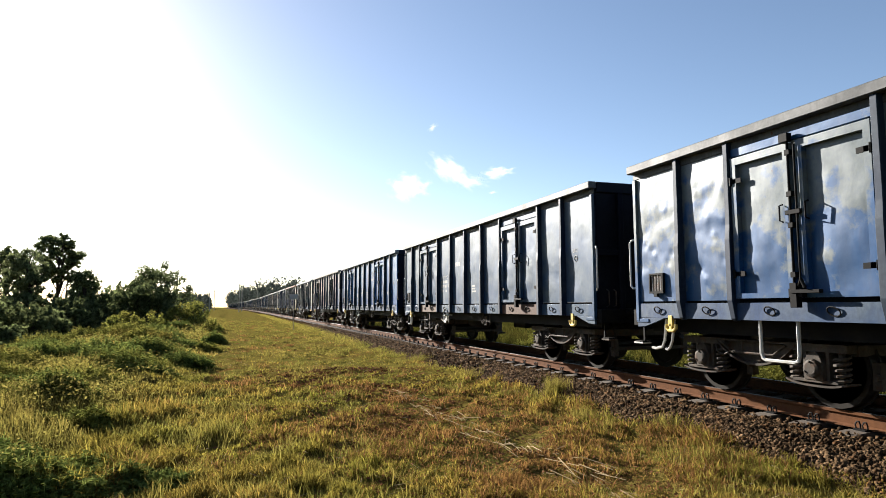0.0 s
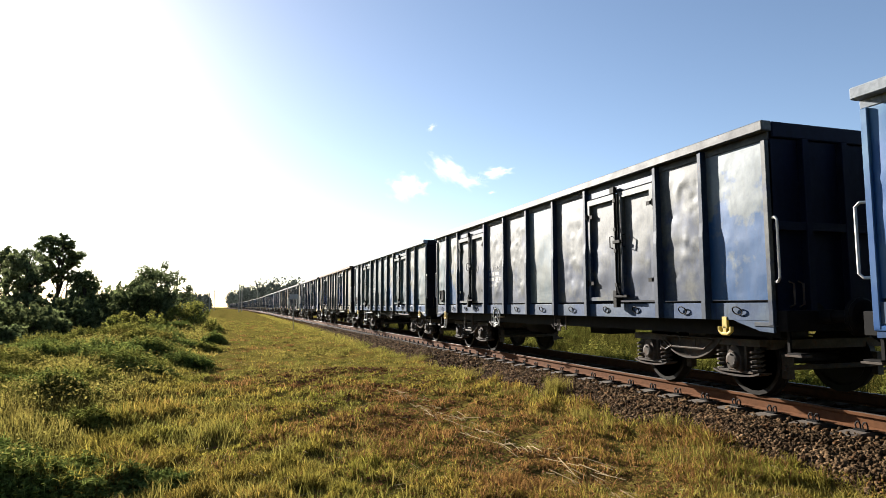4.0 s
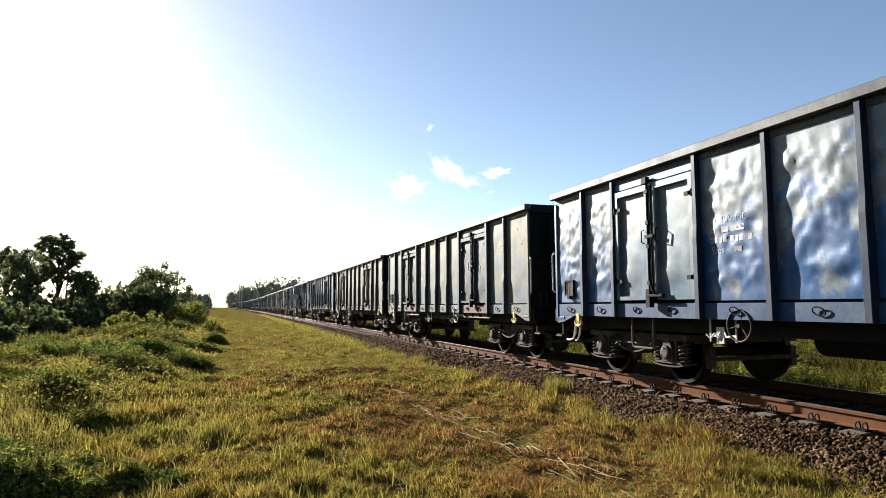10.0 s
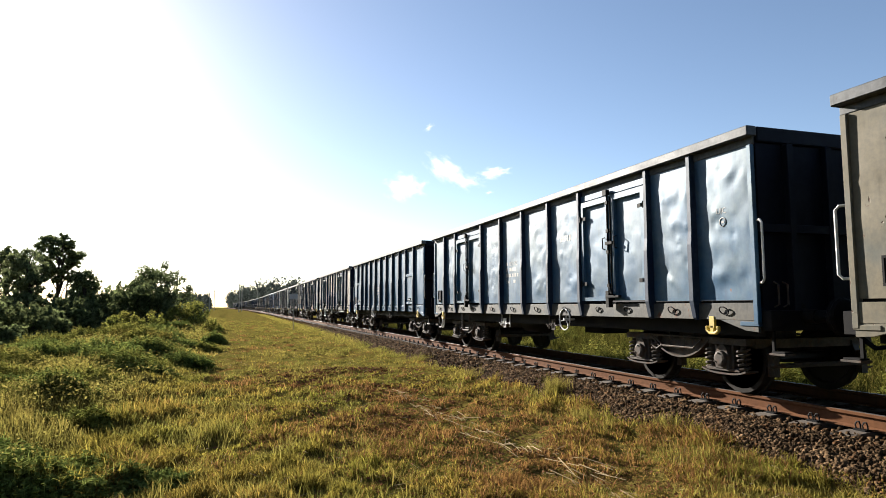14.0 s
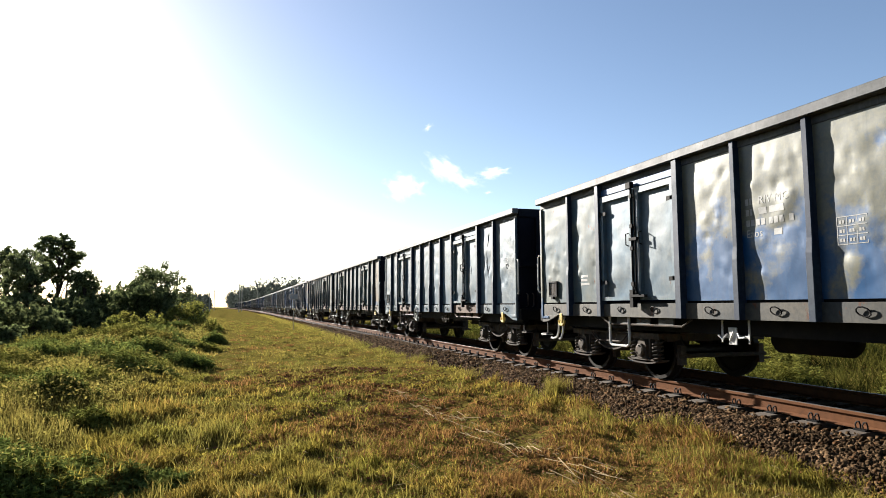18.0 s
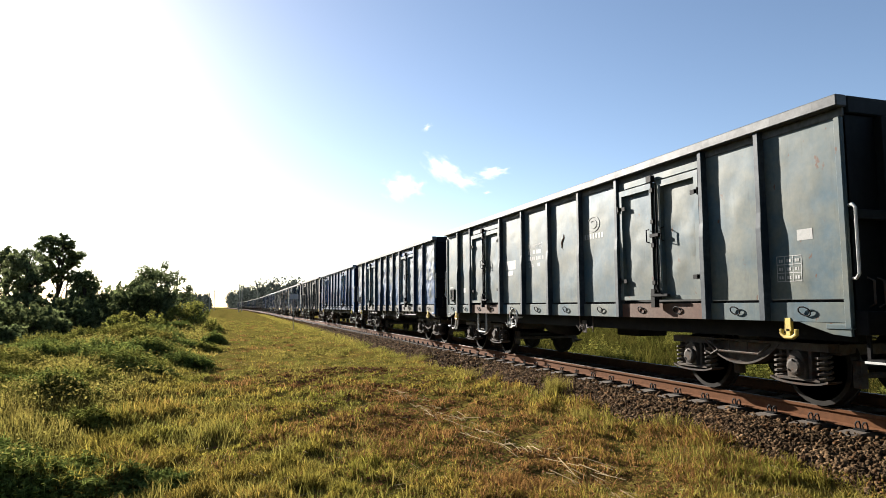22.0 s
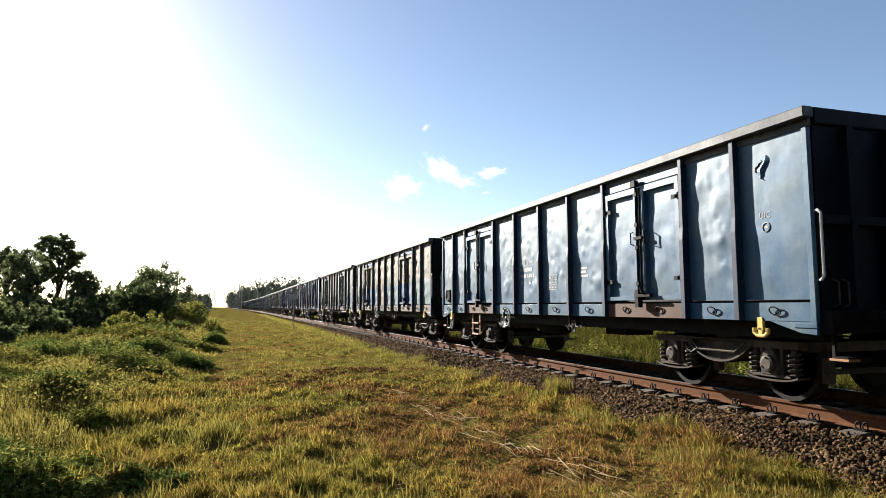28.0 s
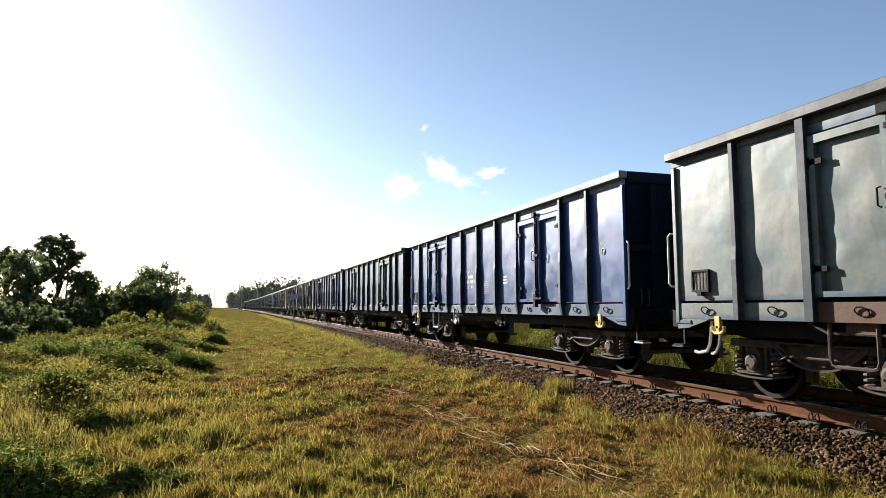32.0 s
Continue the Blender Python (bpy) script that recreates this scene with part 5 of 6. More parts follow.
def build_grass():
    rng = np.random.default_rng(11)
    parts = []
    for n, power in ((190000, 1.0), (110000, 2.0)):
        x, y, r = wedge(rng, n, -18, 55, 3.0, 110, power)
        parts.append((x, y, r))
    parts.append(wedge(rng, 210000, -18, 50, 3.4, 15, 2.0))
    x, y, r = (np.concatenate(q) for q in zip(*parts))
    s = x - bend_x(y)
    keep = (s > -1.6) & (s < 5.25) & (y > 2)
    x, y, r, s = x[keep], y[keep], r[keep], s[keep]
    clump = smooth(0.42, 0.66, 0.4 * patchy(x + 0.3 * y, y, 8.3, 3.0) + 0.3 * patchy(x, y, 3.7, 7.0) + 0.3 * patchy(y, x - 0.2 * y, 14.0, 5.0))
    tuft = (0.25 + 0.75 * patchy(x, y, 2.6)) * (0.12 + 0.88 * clump) * rng.uniform(0.3, 1.2, len(x))
    worn = np.exp(-((s - 3.0) / 1.15) ** 2 - ((y - 8.0) / 3.4) ** 2) * (0.6 + 0.9 * patchy(x, y, 2.1, 6.0)) + 0.9 * np.exp(-((s - 0.1 - 0.15 * np.sin(y * 0.3)) / 0.3) ** 2) * smooth(12, 18, y) + 0.25 * np.exp(-((s - 2.4) / 1.2) ** 2) * smooth(40, 15, y)
    dry = 0.16 * smooth(3.5, 4.6, s) * smooth(16, 8, y) + patchy(x, y, 1.4, 2.0) * 0.36 + patchy(x, y, 5.3, 4.0) * 0.24 + worn * 0.5 - 0.02 + rng.uniform(-0.25, 0.25, len(x))
    h = (0.030 + 0.165 * tuft * rng.uniform(0.4, 1.2, len(x))) * (1 + 0.5 * smooth(4.2, 4.9, s) + 0.5 * smooth(-0.2, -1.2, s)) * (1 - 0.4 * np.clip(worn, 0, 1)) * (1 - 0.5 * smooth(7, 22, r))
    w = 0.0078 * np.clip(r / 6, 1, 6) * rng.uniform(0.6, 1.5, len(x))
    thin = rng.uniform(0, 1, len(x)) < (1 - 0.5 * np.clip(worn, 0, 1)) * (0.5 + 0.5 * clump)
    for nm, mat, sel, lab in (("meadow_grass", GRASS, (dry < 0.55) & thin, "short yellow-green meadow grass"), ("dry_grass", GRASS_DRY, (dry >= 0.55) & thin, "short brown dried grass")):
        stuff(nm, blade_mesh(nm, x[sel], y[sel], h[sel], w[sel], rng, 1.5 if mat is GRASS_DRY else 1.2), mat, lab)
    # the same sward round the camera's stand
    n = 24000
    a, q = rng.uniform(0, 2 * np.pi, n), 5.0 * rng.uniform(0, 1, n) ** 0.5
    x, y = q * np.sin(a), q * np.cos(a)
    k = (y < 3.2) & (x < 4.6)
    stuff("meadow_grass", blade_mesh("meadow_grass", x[k], y[k], rng.uniform(0.04, 0.09, k.sum()), np.full(k.sum(), 0.007), rng, 1.2), GRASS, "short yellow-green meadow grass")
    # tussocks that the mower left, green and brown
    n = 2300
    y = 3.2 + 70 * rng.uniform(0, 1, n) ** 2.3
    x = rng.uniform(-1.4, 4.9, n)
    keep = rng.uniform(0, 1, n) < 0.35 + 0.65 * patchy(x, y, 1.6, 9.0)
    x, y = x[keep], y[keep]
    brown = np.exp(-((x - 3.0) / 1.3) ** 2 - ((y - 8.0) / 3.6) ** 2) + patchy(x, y, 1.4, 2.0) * 0.55 > rng.uniform(0.15, 0.9, len(x))
    for nm, mat, sel, lab in (("green_tussocks", GRASS_TALL, ~brown, "small green grass tussocks in the meadow"), ("brown_tussocks", GRASS_DRY, brown, "small dry brown grass tussocks in the meadow")):
        cnt = rng.integers(25, 75, sel.sum())
        size = np.repeat(rng.uniform(0.5, 1.65, sel.sum()) ** 1.6, cnt)
        bx, by = (np.repeat(q[sel], cnt) + rng.normal(0, 0.055, cnt.sum()) * size for q in (x, y))
        bh = size * rng.uniform(0.04, 0.12, cnt.sum()) * (1 if mat is GRASS_TALL else 0.75)
        stuff(nm, blade_mesh(nm, bx, by, bh, 0.006 * np.clip(by / 6, 1, 5), rng, 1.4), mat, lab)["category"] = "grass"
    # brown litter lying between the tufts
    n = 20000
    y = 3.4 + 13 * rng.uniform(0, 1, n) ** 1.9
    x = rng.normal(2.4, 1.2, n)
    k = (x < 4.9) & (x > -1.2) & (patchy(x, y, 2.1, 6.0) + 0.5 * patchy(x, y, 6.5, 2.0) > rng.uniform(0.35, 1.1, n))
    x, y = x[k], y[k]
    n = len(x)
    c = np.stack([x, y, land(x, y) + rng.uniform(0.005, 0.035, n)], 1)
    a = rng.uniform(0, 6.3, n)
    size = rng.uniform(0.012, 0.034, n) * np.clip(y / 7, 0.8, 2.5)
    u = np.stack([np.cos(a), np.sin(a), rng.uniform(-0.5, 0.5, n)], 1) * size[:, None]
    v = np.stack([-np.sin(a), np.cos(a), rng.uniform(-0.5, 0.5, n)], 1) * size[:, None] * 0.5
    q = np.stack([c - u, c + v, c + u, c - v], 1).reshape(-1, 3)
    i = np.arange(n)[:, None] * 4
    stuff("leaf_litter", fast_mesh("leaf_litter", q, np.concatenate([i + [0, 1, 2], i + [0, 2, 3]])), LITTER, "brown dead leaves between the tufts")
    # taller growth on the verge, along the ballast and beyond the track
    groups = []
    x, y, r = wedge(rng, 110000, -24, 10, 4.0, 90, 1.0)
    s = x - bend_x(y)
    k = (s < -0.5) & (s > -16) & (rng.uniform(0, 1, len(x)) < (0.25 + 0.75 * smooth(-0.3, -1.8, s)))
    hh = (0.08 + 0.40 * patchy(x, y, 1.3, 4.0) * patchy(x, y, 4.0, 2.0) ** 0.5 * rng.uniform(0.4, 1.1, len(x))) * (0.6 + 0.5 * smooth(-0.8, -3.0, s))
    groups.append((x[k], y[k], hh[k], r[k]))
    n = 26000
    y = 3 + 130 * rng.uniform(0, 1, n) ** 2.0
    s = 4.5 + (0.75 + 0.5 * smooth(18, 45, y)) * rng.uniform(0, 1, n) ** 1.2
    k = (patchy(s * 2, y, 1.9, 3.0) > 0.62 - 0.4 * smooth(12, 30, y)) | (y > 40)
    groups.append(((s + bend_x(y))[k], y[k], (rng.uniform(0.04, 0.12, n) * (1 + 0.6 * smooth(15, 35, y)))[k], y[k]))
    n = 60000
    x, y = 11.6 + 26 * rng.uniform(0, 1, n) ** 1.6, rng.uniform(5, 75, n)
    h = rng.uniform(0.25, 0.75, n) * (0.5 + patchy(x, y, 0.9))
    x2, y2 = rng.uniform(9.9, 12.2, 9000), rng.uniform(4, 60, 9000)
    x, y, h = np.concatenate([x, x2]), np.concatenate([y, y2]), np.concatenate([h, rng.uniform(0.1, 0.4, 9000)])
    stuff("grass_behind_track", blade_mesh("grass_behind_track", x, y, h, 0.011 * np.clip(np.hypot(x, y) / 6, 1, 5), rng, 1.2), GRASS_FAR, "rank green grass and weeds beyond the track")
    x, y, h, r = (np.concatenate(q) for q in zip(*groups))
    w = 0.006 * np.clip(r / 6, 1, 6) * rng.uniform(0.7, 1.4, len(x))
    stuff("tall_grass", blade_mesh("tall_grass", x, y, h, w, rng, 0.6), GRASS_TALL, "taller green grass on the verge and behind the track")
    # tufts that stand out
    cx, cy, ch = [], [], []
    for px, py, cnt, rad, hgt in ((5.32, 10.0, 420, 0.22, 0.42), (5.25, 6.9, 200, 0.25, 0.25), (2.88, 13.1, 260, 0.25, 0.16), (5.1, 17.5, 260, 0.3, 0.3), (4.7, 8.0, 220, 0.3, 0.25), (0.2, 5.6, 400, 0.7, 0.2), (-0.7, 6.8, 200, 0.6, 0.2), (5.0, 13.3, 200, 0.3, 0.3), (4.6, 5.4, 300, 0.35, 0.22), (3.9, 4.4, 260, 0.5, 0.16), (-0.2, 8.6, 420, 0.5, 0.24), (1.2, 5.0, 400, 0.7, 0.15)):
        cx.append(rng.normal(px, rad / 2, cnt)), cy.append(rng.normal(py, rad / 2, cnt)), ch.append(rng.uniform(0.4, 1.0, cnt) * hgt)
    x, y, h = np.concatenate(cx), np.concatenate(cy), np.concatenate(ch)
    stuff("grass_tufts", blade_mesh("grass_tufts", x, y, h, np.full(len(x), 0.007), rng, 0.7), GRASS_TALL, "bright green grass tufts")
    # a swath of cut straw beside the path
    n = 110
    f = np.clip(np.round(rng.uniform(0, 1, n) * 7) / 7 + rng.normal(0, 0.035, n), 0, 1)
    y = 11.71 - 7.06 * f
    x = np.interp(-y, [-11.71, -9.03, -7.26, -6.24, -5.29, -4.65], [2.78, 2.94, 2.91, 3.14, 3.12, 3.02]) + rng.normal(0, 0.12, n)
    y2 = 3.5 + 30 * rng.uniform(0, 1, 1400) ** 1.6
    x2 = rng.uniform(-1.0, 4.8, 1400)
    x, y = np.concatenate([x, x2]), np.concatenate([y, y2])
    n = len(x)
    ln, a = np.where(np.arange(n) < 110, rng.uniform(0.15, 0.75, n) * rng.uniform(0.4, 1.0, n), rng.uniform(0.03, 0.13, n)), rng.normal(-1.5, 0.17, n)
    a[110:] = rng.uniform(0, 6.3, n - 110)
    z = land(x, y) + rng.uniform(0.03, 0.09, n)
    d = np.stack([np.cos(a) * ln, np.sin(a) * ln, rng.uniform(-0.03, 0.06, n)], 1)
    q = np.stack([-np.sin(a), np.cos(a), np.full(n, 0.6)], 1) * np.where(np.arange(n) < 110, 0.0040, 0.0026)[:, None]
    root = np.stack([x, y, z], 1)
    v = np.stack([root - q, root + q, root + d + q * 0.6, root + d - q * 0.6], 1).reshape(-1, 3)
    i = np.arange(n)[:, None] * 4
    stuff("straw", fast_mesh("straw", v, np.concatenate([i + [0, 1, 2], i + [0, 2, 3]])), STRAW, "pale loose straw lying on the grass")


build_grass()


def leaf_cloud(name, centres, radii, count, size, rng, hollow=0.55, squash=1.0):
    """Leaves on the outer part of overlapping clumps, each a folded pair of triangles."""
    c, r = np.array(centres, float), np.array(radii, float)
    pick = rng.choice(len(c), count, p=(r ** 2) / (r ** 2).sum())
    d = rng.normal(size=(count, 3))
    d /= np.linalg.norm(d, axis=1)[:, None]
    rad = r[pick] * (hollow + (1.08 - hollow) * rng.uniform(0, 1, count) ** 0.6)
    p = c[pick] + d * rad[:, None] * np.array([1, 1, squash])
    u = rng.normal(size=(count, 3))
    u /= np.linalg.norm(u, axis=1)[:, None]
    v = np.cross(u, rng.normal(size=(count, 3)))
    v /= np.linalg.norm(v, axis=1)[:, None]
    sz = size * rng.uniform(0.6, 1.4, count)[:, None]
    u, v = u * sz, v * sz * 0.62
    verts = np.stack([p - u, p - v * 0.9, p + u, p + v * 0.9], 1).reshape(-1, 3)
    i = np.arange(count)[:, None] * 4
    return fast_mesh(name, verts, np.concatenate([i + [0, 1, 2], i + [0, 2, 3]]))


def plant(name, at, label, category, stems, clumps, leaves, size, leaf_mat, seed, hollow=0.5, squash=0.9):
    """A woody plant: tapered stems as one part, a crown of single leaves as another."""
    rng = np.random.default_rng(seed)
    th = new(name)
    th.location = (at[0], at[1], float(land(at[0], at[1])) - 0.05)
    tagged(th, label, category)
    s = Shape()
    for pts, r0, r1 in stems:
        m = len(pts)
        s.tube(pts, [r0 + (r1 - r0) * i / (m - 1) for i in range(m)], 7)
    put("trunk" if category == "tree" else "woody_stem", s.mesh("trunk", 0, True), BARK, th)
    cl = np.array(clumps, float)
    put("crown" if category == "tree" else "foliage", leaf_cloud("crown", cl[:, :3], cl[:, 3], leaves, size, rng, hollow, squash), leaf_mat, th)
    return th


def random_bush(at, w, d, h, seed, leaf_mat=None, label="dense dark green bush", leaves=4500, size=0.085, base=0.12, dome=False):
    """Many small clumps under an uneven dome, with sprigs that stand out of it."""
    rnd = random.Random(seed)
    clumps, stems = [], []
    lobes = [(rnd.uniform(-0.3, 0.3) * w, rnd.uniform(0.42, 0.6) * w, rnd.uniform(0.72, 0.95)) for _ in range(4)]
    if dome:
        lobes = [(0.0, 0.56 * w, 0.95), (-0.12 * w, 0.5 * w, 0.9)]
    top = lambda x: h * max(0.25, max(k * (1 - ((x - c) / r) ** 2) for c, r, k in lobes))
    for k in range(90):
        x, y = rnd.uniform(-w, w) / 2, rnd.uniform(-d, d) / 2
        z = top(x) * rnd.uniform(base, 0.95) ** 0.8
        clumps.append((x, y, z, rnd.uniform(0.06, 0.135) * min(h, w)))
        if k % 9 == 0:
            stems.append(([(x * 0.25, y * 0.25, -0.2), (x * 0.6, y * 0.6, z * 0.5), (x, y, z)], 0.05 * h / 3, 0.008))
    for k in range(16):
        x, y = rnd.uniform(-w, w) * 0.45, rnd.uniform(-d, d) * 0.4
        z, tall = top(x), rnd.uniform(0.05, 0.14) * h
        for q in range(3):
            clumps.append((x + 0.1 * q * tall, y, z + tall * q / 3, (0.036 - 0.010 * q) * h))
        stems.append(([(x, y, z * 0.5), (x, y, z), (x + 0.2 * tall, y, z + tall)], 0.012 * h / 3, 0.004))
    return plant("bush", at, label, "bush", stems, clumps, leaves, size, leaf_mat or LEAF, seed, 0.1)


def weed_patch(at, w, d, h, seed, mat, label, stalks=110, size=0.045):
    """Upright stalks with drooping pairs of leaves, tallest in the middle of the patch."""
    rng = np.random.default_rng(seed)
    z0 = float(land(at[0], at[1])) - 0.02
    a, q = rng.uniform(0, 2 * np.pi, stalks), rng.uniform(0, 1, stalks) ** 0.6
    x, y = 0.5 * w * q * np.cos(a), 0.5 * d * q * np.sin(a)
    hh = h * (1 - 0.6 * q ** 2) * rng.uniform(0.45, 1.1, stalks)
    lean = rng.normal(0, 0.16, (stalks, 2))
    lift = land(at[0] + x, at[1] + y) - z0
    per = 26
    f = np.tile(np.linspace(0.12, 1.02, per), stalks) + rng.uniform(-0.03, 0.03, stalks * per)
    k = np.repeat(np.arange(stalks), per)
    r = size * rng.uniform(0.5, 1.5, len(k)) * (1.25 - 0.55 * f)
    b = rng.uniform(0, 2 * np.pi, len(k))
    p = np.stack([x[k] + lean[k, 0] * hh[k] * f, y[k] + lean[k, 1] * hh[k] * f, lift[k] + hh[k] * f], 1)
    out = np.stack([np.cos(b), np.sin(b), rng.uniform(-0.7, 0.35, len(k))], 1) * r[:, None]
    side = np.stack([-np.sin(b), np.cos(b), rng.uniform(-0.4, 0.4, len(k))], 1) * r[:, None] * 0.42
    verts = np.stack([p + out * 0.1, p + out * 0.8 + side, p + out * 1.9, p + out * 0.8 - side], 1).reshape(-1, 3)
    root = np.stack([x, y, lift - 0.03], 1)
    tip = np.stack([x + lean[:, 0] * hh, y + lean[:, 1] * hh, lift + hh], 1)
    thick = np.array([0.004, 0.002, 0.0])
    stem = np.stack([root - thick, root + thick, tip + 0.5 * thick, tip - 0.5 * thick], 1).reshape(-1, 3)
    verts = np.concatenate([verts, stem])
    i = np.arange(len(verts) // 4)[:, None] * 4
    ob = put("weed_clump", fast_mesh("weed_clump", verts, np.concatenate([i + [0, 1, 2], i + [0, 2, 3]])), mat, None, (at[0], at[1], z0))
    return tagged(ob, label, "plant")


def broadleaf(at, z, rx, rz, seed, leaves=12000, mat=None, size=0.095, clumped=170):
    """A tree with two slim stems, rising limbs and an open oval crown about z metres up."""
    rnd = random.Random(seed * 31)
    top = z + rz
    stems = [([(0, 0, -0.3), (0.1, 0, 2.0), (0.25, 0.1, z * 0.7), (0.2, 0, top - 1.0)], 0.15, 0.03), ([(0.3, 0.2, -0.3), (0.75, 0.2, 2.2), (0.9, 0.1, z * 0.7), (0.9, 0, top - 1.6)], 0.10, 0.02)]
    clumps = []
    while len(clumps) < clumped:
        u = Vector((rnd.uniform(-1, 1), rnd.uniform(-1, 1), rnd.uniform(-1, 1)))
        if u.length > 1 or u.length < 0.25:
            continue
        x, y, zz = u.x * rx + 0.2, u.y * rx, z + u.z * rz
        clumps.append((x, y, zz, rnd.uniform(0.12, 0.36)))
        if len(clumps) % 5 == 0:
            stems.append(([(0.25, 0.05, max(1.5, zz - rnd.uniform(1.2, 2.2))), (x * 0.5 + 0.2, y * 0.5, zz - 0.5), (x, y, zz)], 0.05, 0.01))
    return plant("broadleaf_tree", at, "dark broadleaf tree with an open airy crown", "tree", stems, clumps, leaves, size, mat or LEAF, seed, 0.05, 0.75)


def build_trees():
    rnd = random.Random(21)
    broadleaf((-13.7, 58.0), 6.45, 1.95, 1.95, 1, 12500, clumped=190)
    broadleaf((-17.8, 60.0), 5.6, 2.2, 2.0, 2, 7000)
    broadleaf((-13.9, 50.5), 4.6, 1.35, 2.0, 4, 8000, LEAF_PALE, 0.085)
    low = broadleaf((-11.3, 55.5), 4.0, 1.05, 1.45, 3, 5000)
    # unseen tree belt added along the meadow's edge and behind the camera to block skylight
    for k, (x, y) in enumerate(((-25, 66), (-26, 58), (-24, 50), (-25, 42), (-23, 34), (-24, 26), (-23, 18), (-24, 10), (-22, 2), (-23, -6), (-20, -14), (-14, -19), (-7, -21), (0, -22), (7, -21), (14, -22))):
        ob = copy_thing(low, pose(x, y, float(land(x, y)) - 1.2, 0, 0, 57 * k))
        ob.scale = (3.2, 3.2, 2.0 + 0.12 * (k % 3))
    # the thicket below the trees
    for x, y, w, d, h, seed in ((-16.0, 47.0, 6.0, 4.0, 3.6, 41), (-11.2, 38.0, 5.5, 3.5, 3.2, 42), (-15.0, 36.0, 5.0, 3.5, 3.4, 43), (-10.0, 50.0, 3.6, 3.5, 3.9, 44), (-8.0, 54.0, 4.6, 3.0, 4.4, 45), (-9.0, 44.0, 5.0, 3.0, 3.1, 47), (-6.4, 50.0, 4.5, 3.0, 3.4, 48), (-12.5, 30.0, 4.5, 3.0, 2.6, 49), (-9.6, 30.5, 4.0, 3.0, 2.0, 50), (-13.2, 44.0, 4.0, 3.0, 3.4, 51)):
        random_bush((x, y), w, d, h, seed, label="dense dark green bush in the thicket beyond the verge", leaves=7500, size=0.11)
    random_bush((-5.5, 56.0), 5.6, 3.6, 4.9, 46, label="tall rounded green bush at the end of the thicket", leaves=11000, size=0.10, dome=True)
    random_bush((-3.1, 47.0), 2.8, 2.2, 1.9, 60, HERB, "light green leafy bush at the end of the verge", 3200, 0.06)
    random_bush((-1.3, 43.0), 1.3, 1.6, 0.9, 61, HERB, "small dark weed clump beside the path", 1500, 0.05)
    random_bush((-5.2, 39.0), 3.0, 2.0, 1.3, 62, HERB, "low green weeds on the verge", 2600, 0.06)
    # weeds on the near verge
    nettle, low_weed, leafy_weed = "green nettle patch on the verge", "low weeds among the grass", "leafy weeds on the verge"
    for x, y, w, d, h, seed, lab in ((-2.45, 11.0, 1.1, 0.8, 0.36, 71, "dark bramble clump on the verge"), (-2.0, 19.0, 2.2, 1.6, 0.55, 72, nettle), (-1.1, 17.8, 1.3, 1.0, 0.42, 73, nettle), (-3.3, 18.6, 1.8, 1.5, 0.62, 74, nettle), (-2.2, 16.0, 1.6, 0.9, 0.36, 75, "small bramble clump on the verge"), (-4.6, 16.0, 1.8, 1.4, 0.42, 76, leafy_weed), (-3.3, 27.0, 1.6, 1.6, 0.6, 77, leafy_weed), (-1.9, 9.4, 0.9, 0.7, 0.26, 78, low_weed), (-6.2, 24.0, 2.6, 2.0, 0.6, 79, leafy_weed), (-0.9, 24.5, 0.9, 1.2, 0.32, 80, low_weed), (-2.7, 17.2, 1.8, 1.2, 0.5, 85, nettle), (-0.8, 29.5, 1.0, 1.2, 0.5, 86, nettle), (-4.0, 13.6, 1.6, 1.2, 0.42, 87, leafy_weed), (-4.6, 32.5, 1.6, 1.8, 0.6, 88, leafy_weed), (-2.9, 7.2, 1.2, 0.6, 0.22, 81, low_weed), (-2.0, 6.5, 1.7, 0.7, 0.28, 82, low_weed)):
        weed_patch((x, y), w, d, h, seed, NETTLE if seed in (81, 82, 71, 72, 73, 74, 75, 85, 86) else HERB, lab, int(60 + 110 * w * d), 0.03 + 0.0012 * y)
    rnd = random.Random(77)
    for k in range(34):
        y = 10.5 + 30 * (k / 33) ** 1.25 + rnd.uniform(-0.7, 0.7)
        x = -1.3 - rnd.uniform(0.1, 0.95) * (1.2 + 0.17 * y)
        w, h = rnd.uniform(1.0, 2.0) * (1 + 0.012 * y), rnd.uniform(0.26, 0.52) * (1 + 0.006 * y)
        mat = (HERB, HERB, GRASS_TALL, NETTLE)[k % 4]
        if y < 15:
            w, h = 0.75 * w, 0.7 * h
        weed_patch((x, y), w, w * rnd.uniform(0.6, 0.9), h, 300 + k, mat, (leafy_weed, leafy_weed, "pale rank grass and weeds on the verge", nettle)[k % 4], int(70 + 60 * w * w), 0.028 + 0.0010 * y)
    for x, y, w, d, h, seed in ((-1.75, 6.2, 1.1, 0.6, 0.24, 351), (-2.35, 7.5, 1.2, 0.8, 0.30, 352), (-1.2, 6.2, 0.9, 0.5, 0.16, 353), (-1.45, 7.0, 1.1, 0.7, 0.20, 354), (-0.75, 6.5, 0.8, 0.5, 0.14, 355)):
        weed_patch((x, y), w, d, h, seed, NETTLE, low_weed, int(80 + 150 * w * d), 0.034)
    # weeds beyond the track
    for k, (x, y) in enumerate(((13.5, 22.0), (15.0, 17.0), (13.2, 13.0), (17.5, 12.0), (14.2, 28.0), (14.4, 9.5), (19.0, 19.0), (21.0, 26.0), (18.0, 34.0), (22.0, 15.0), (25.0, 21.0), (24.0, 32.0), (20.0, 8.5), (16.0, 42.0))):
        weed_patch((x, y), 2.8, 2.4, rnd.uniform(0.9, 1.2) + 0.05 * (x - 13), 90 + k, HERB, "tall green weeds behind the track", 200, 0.07)


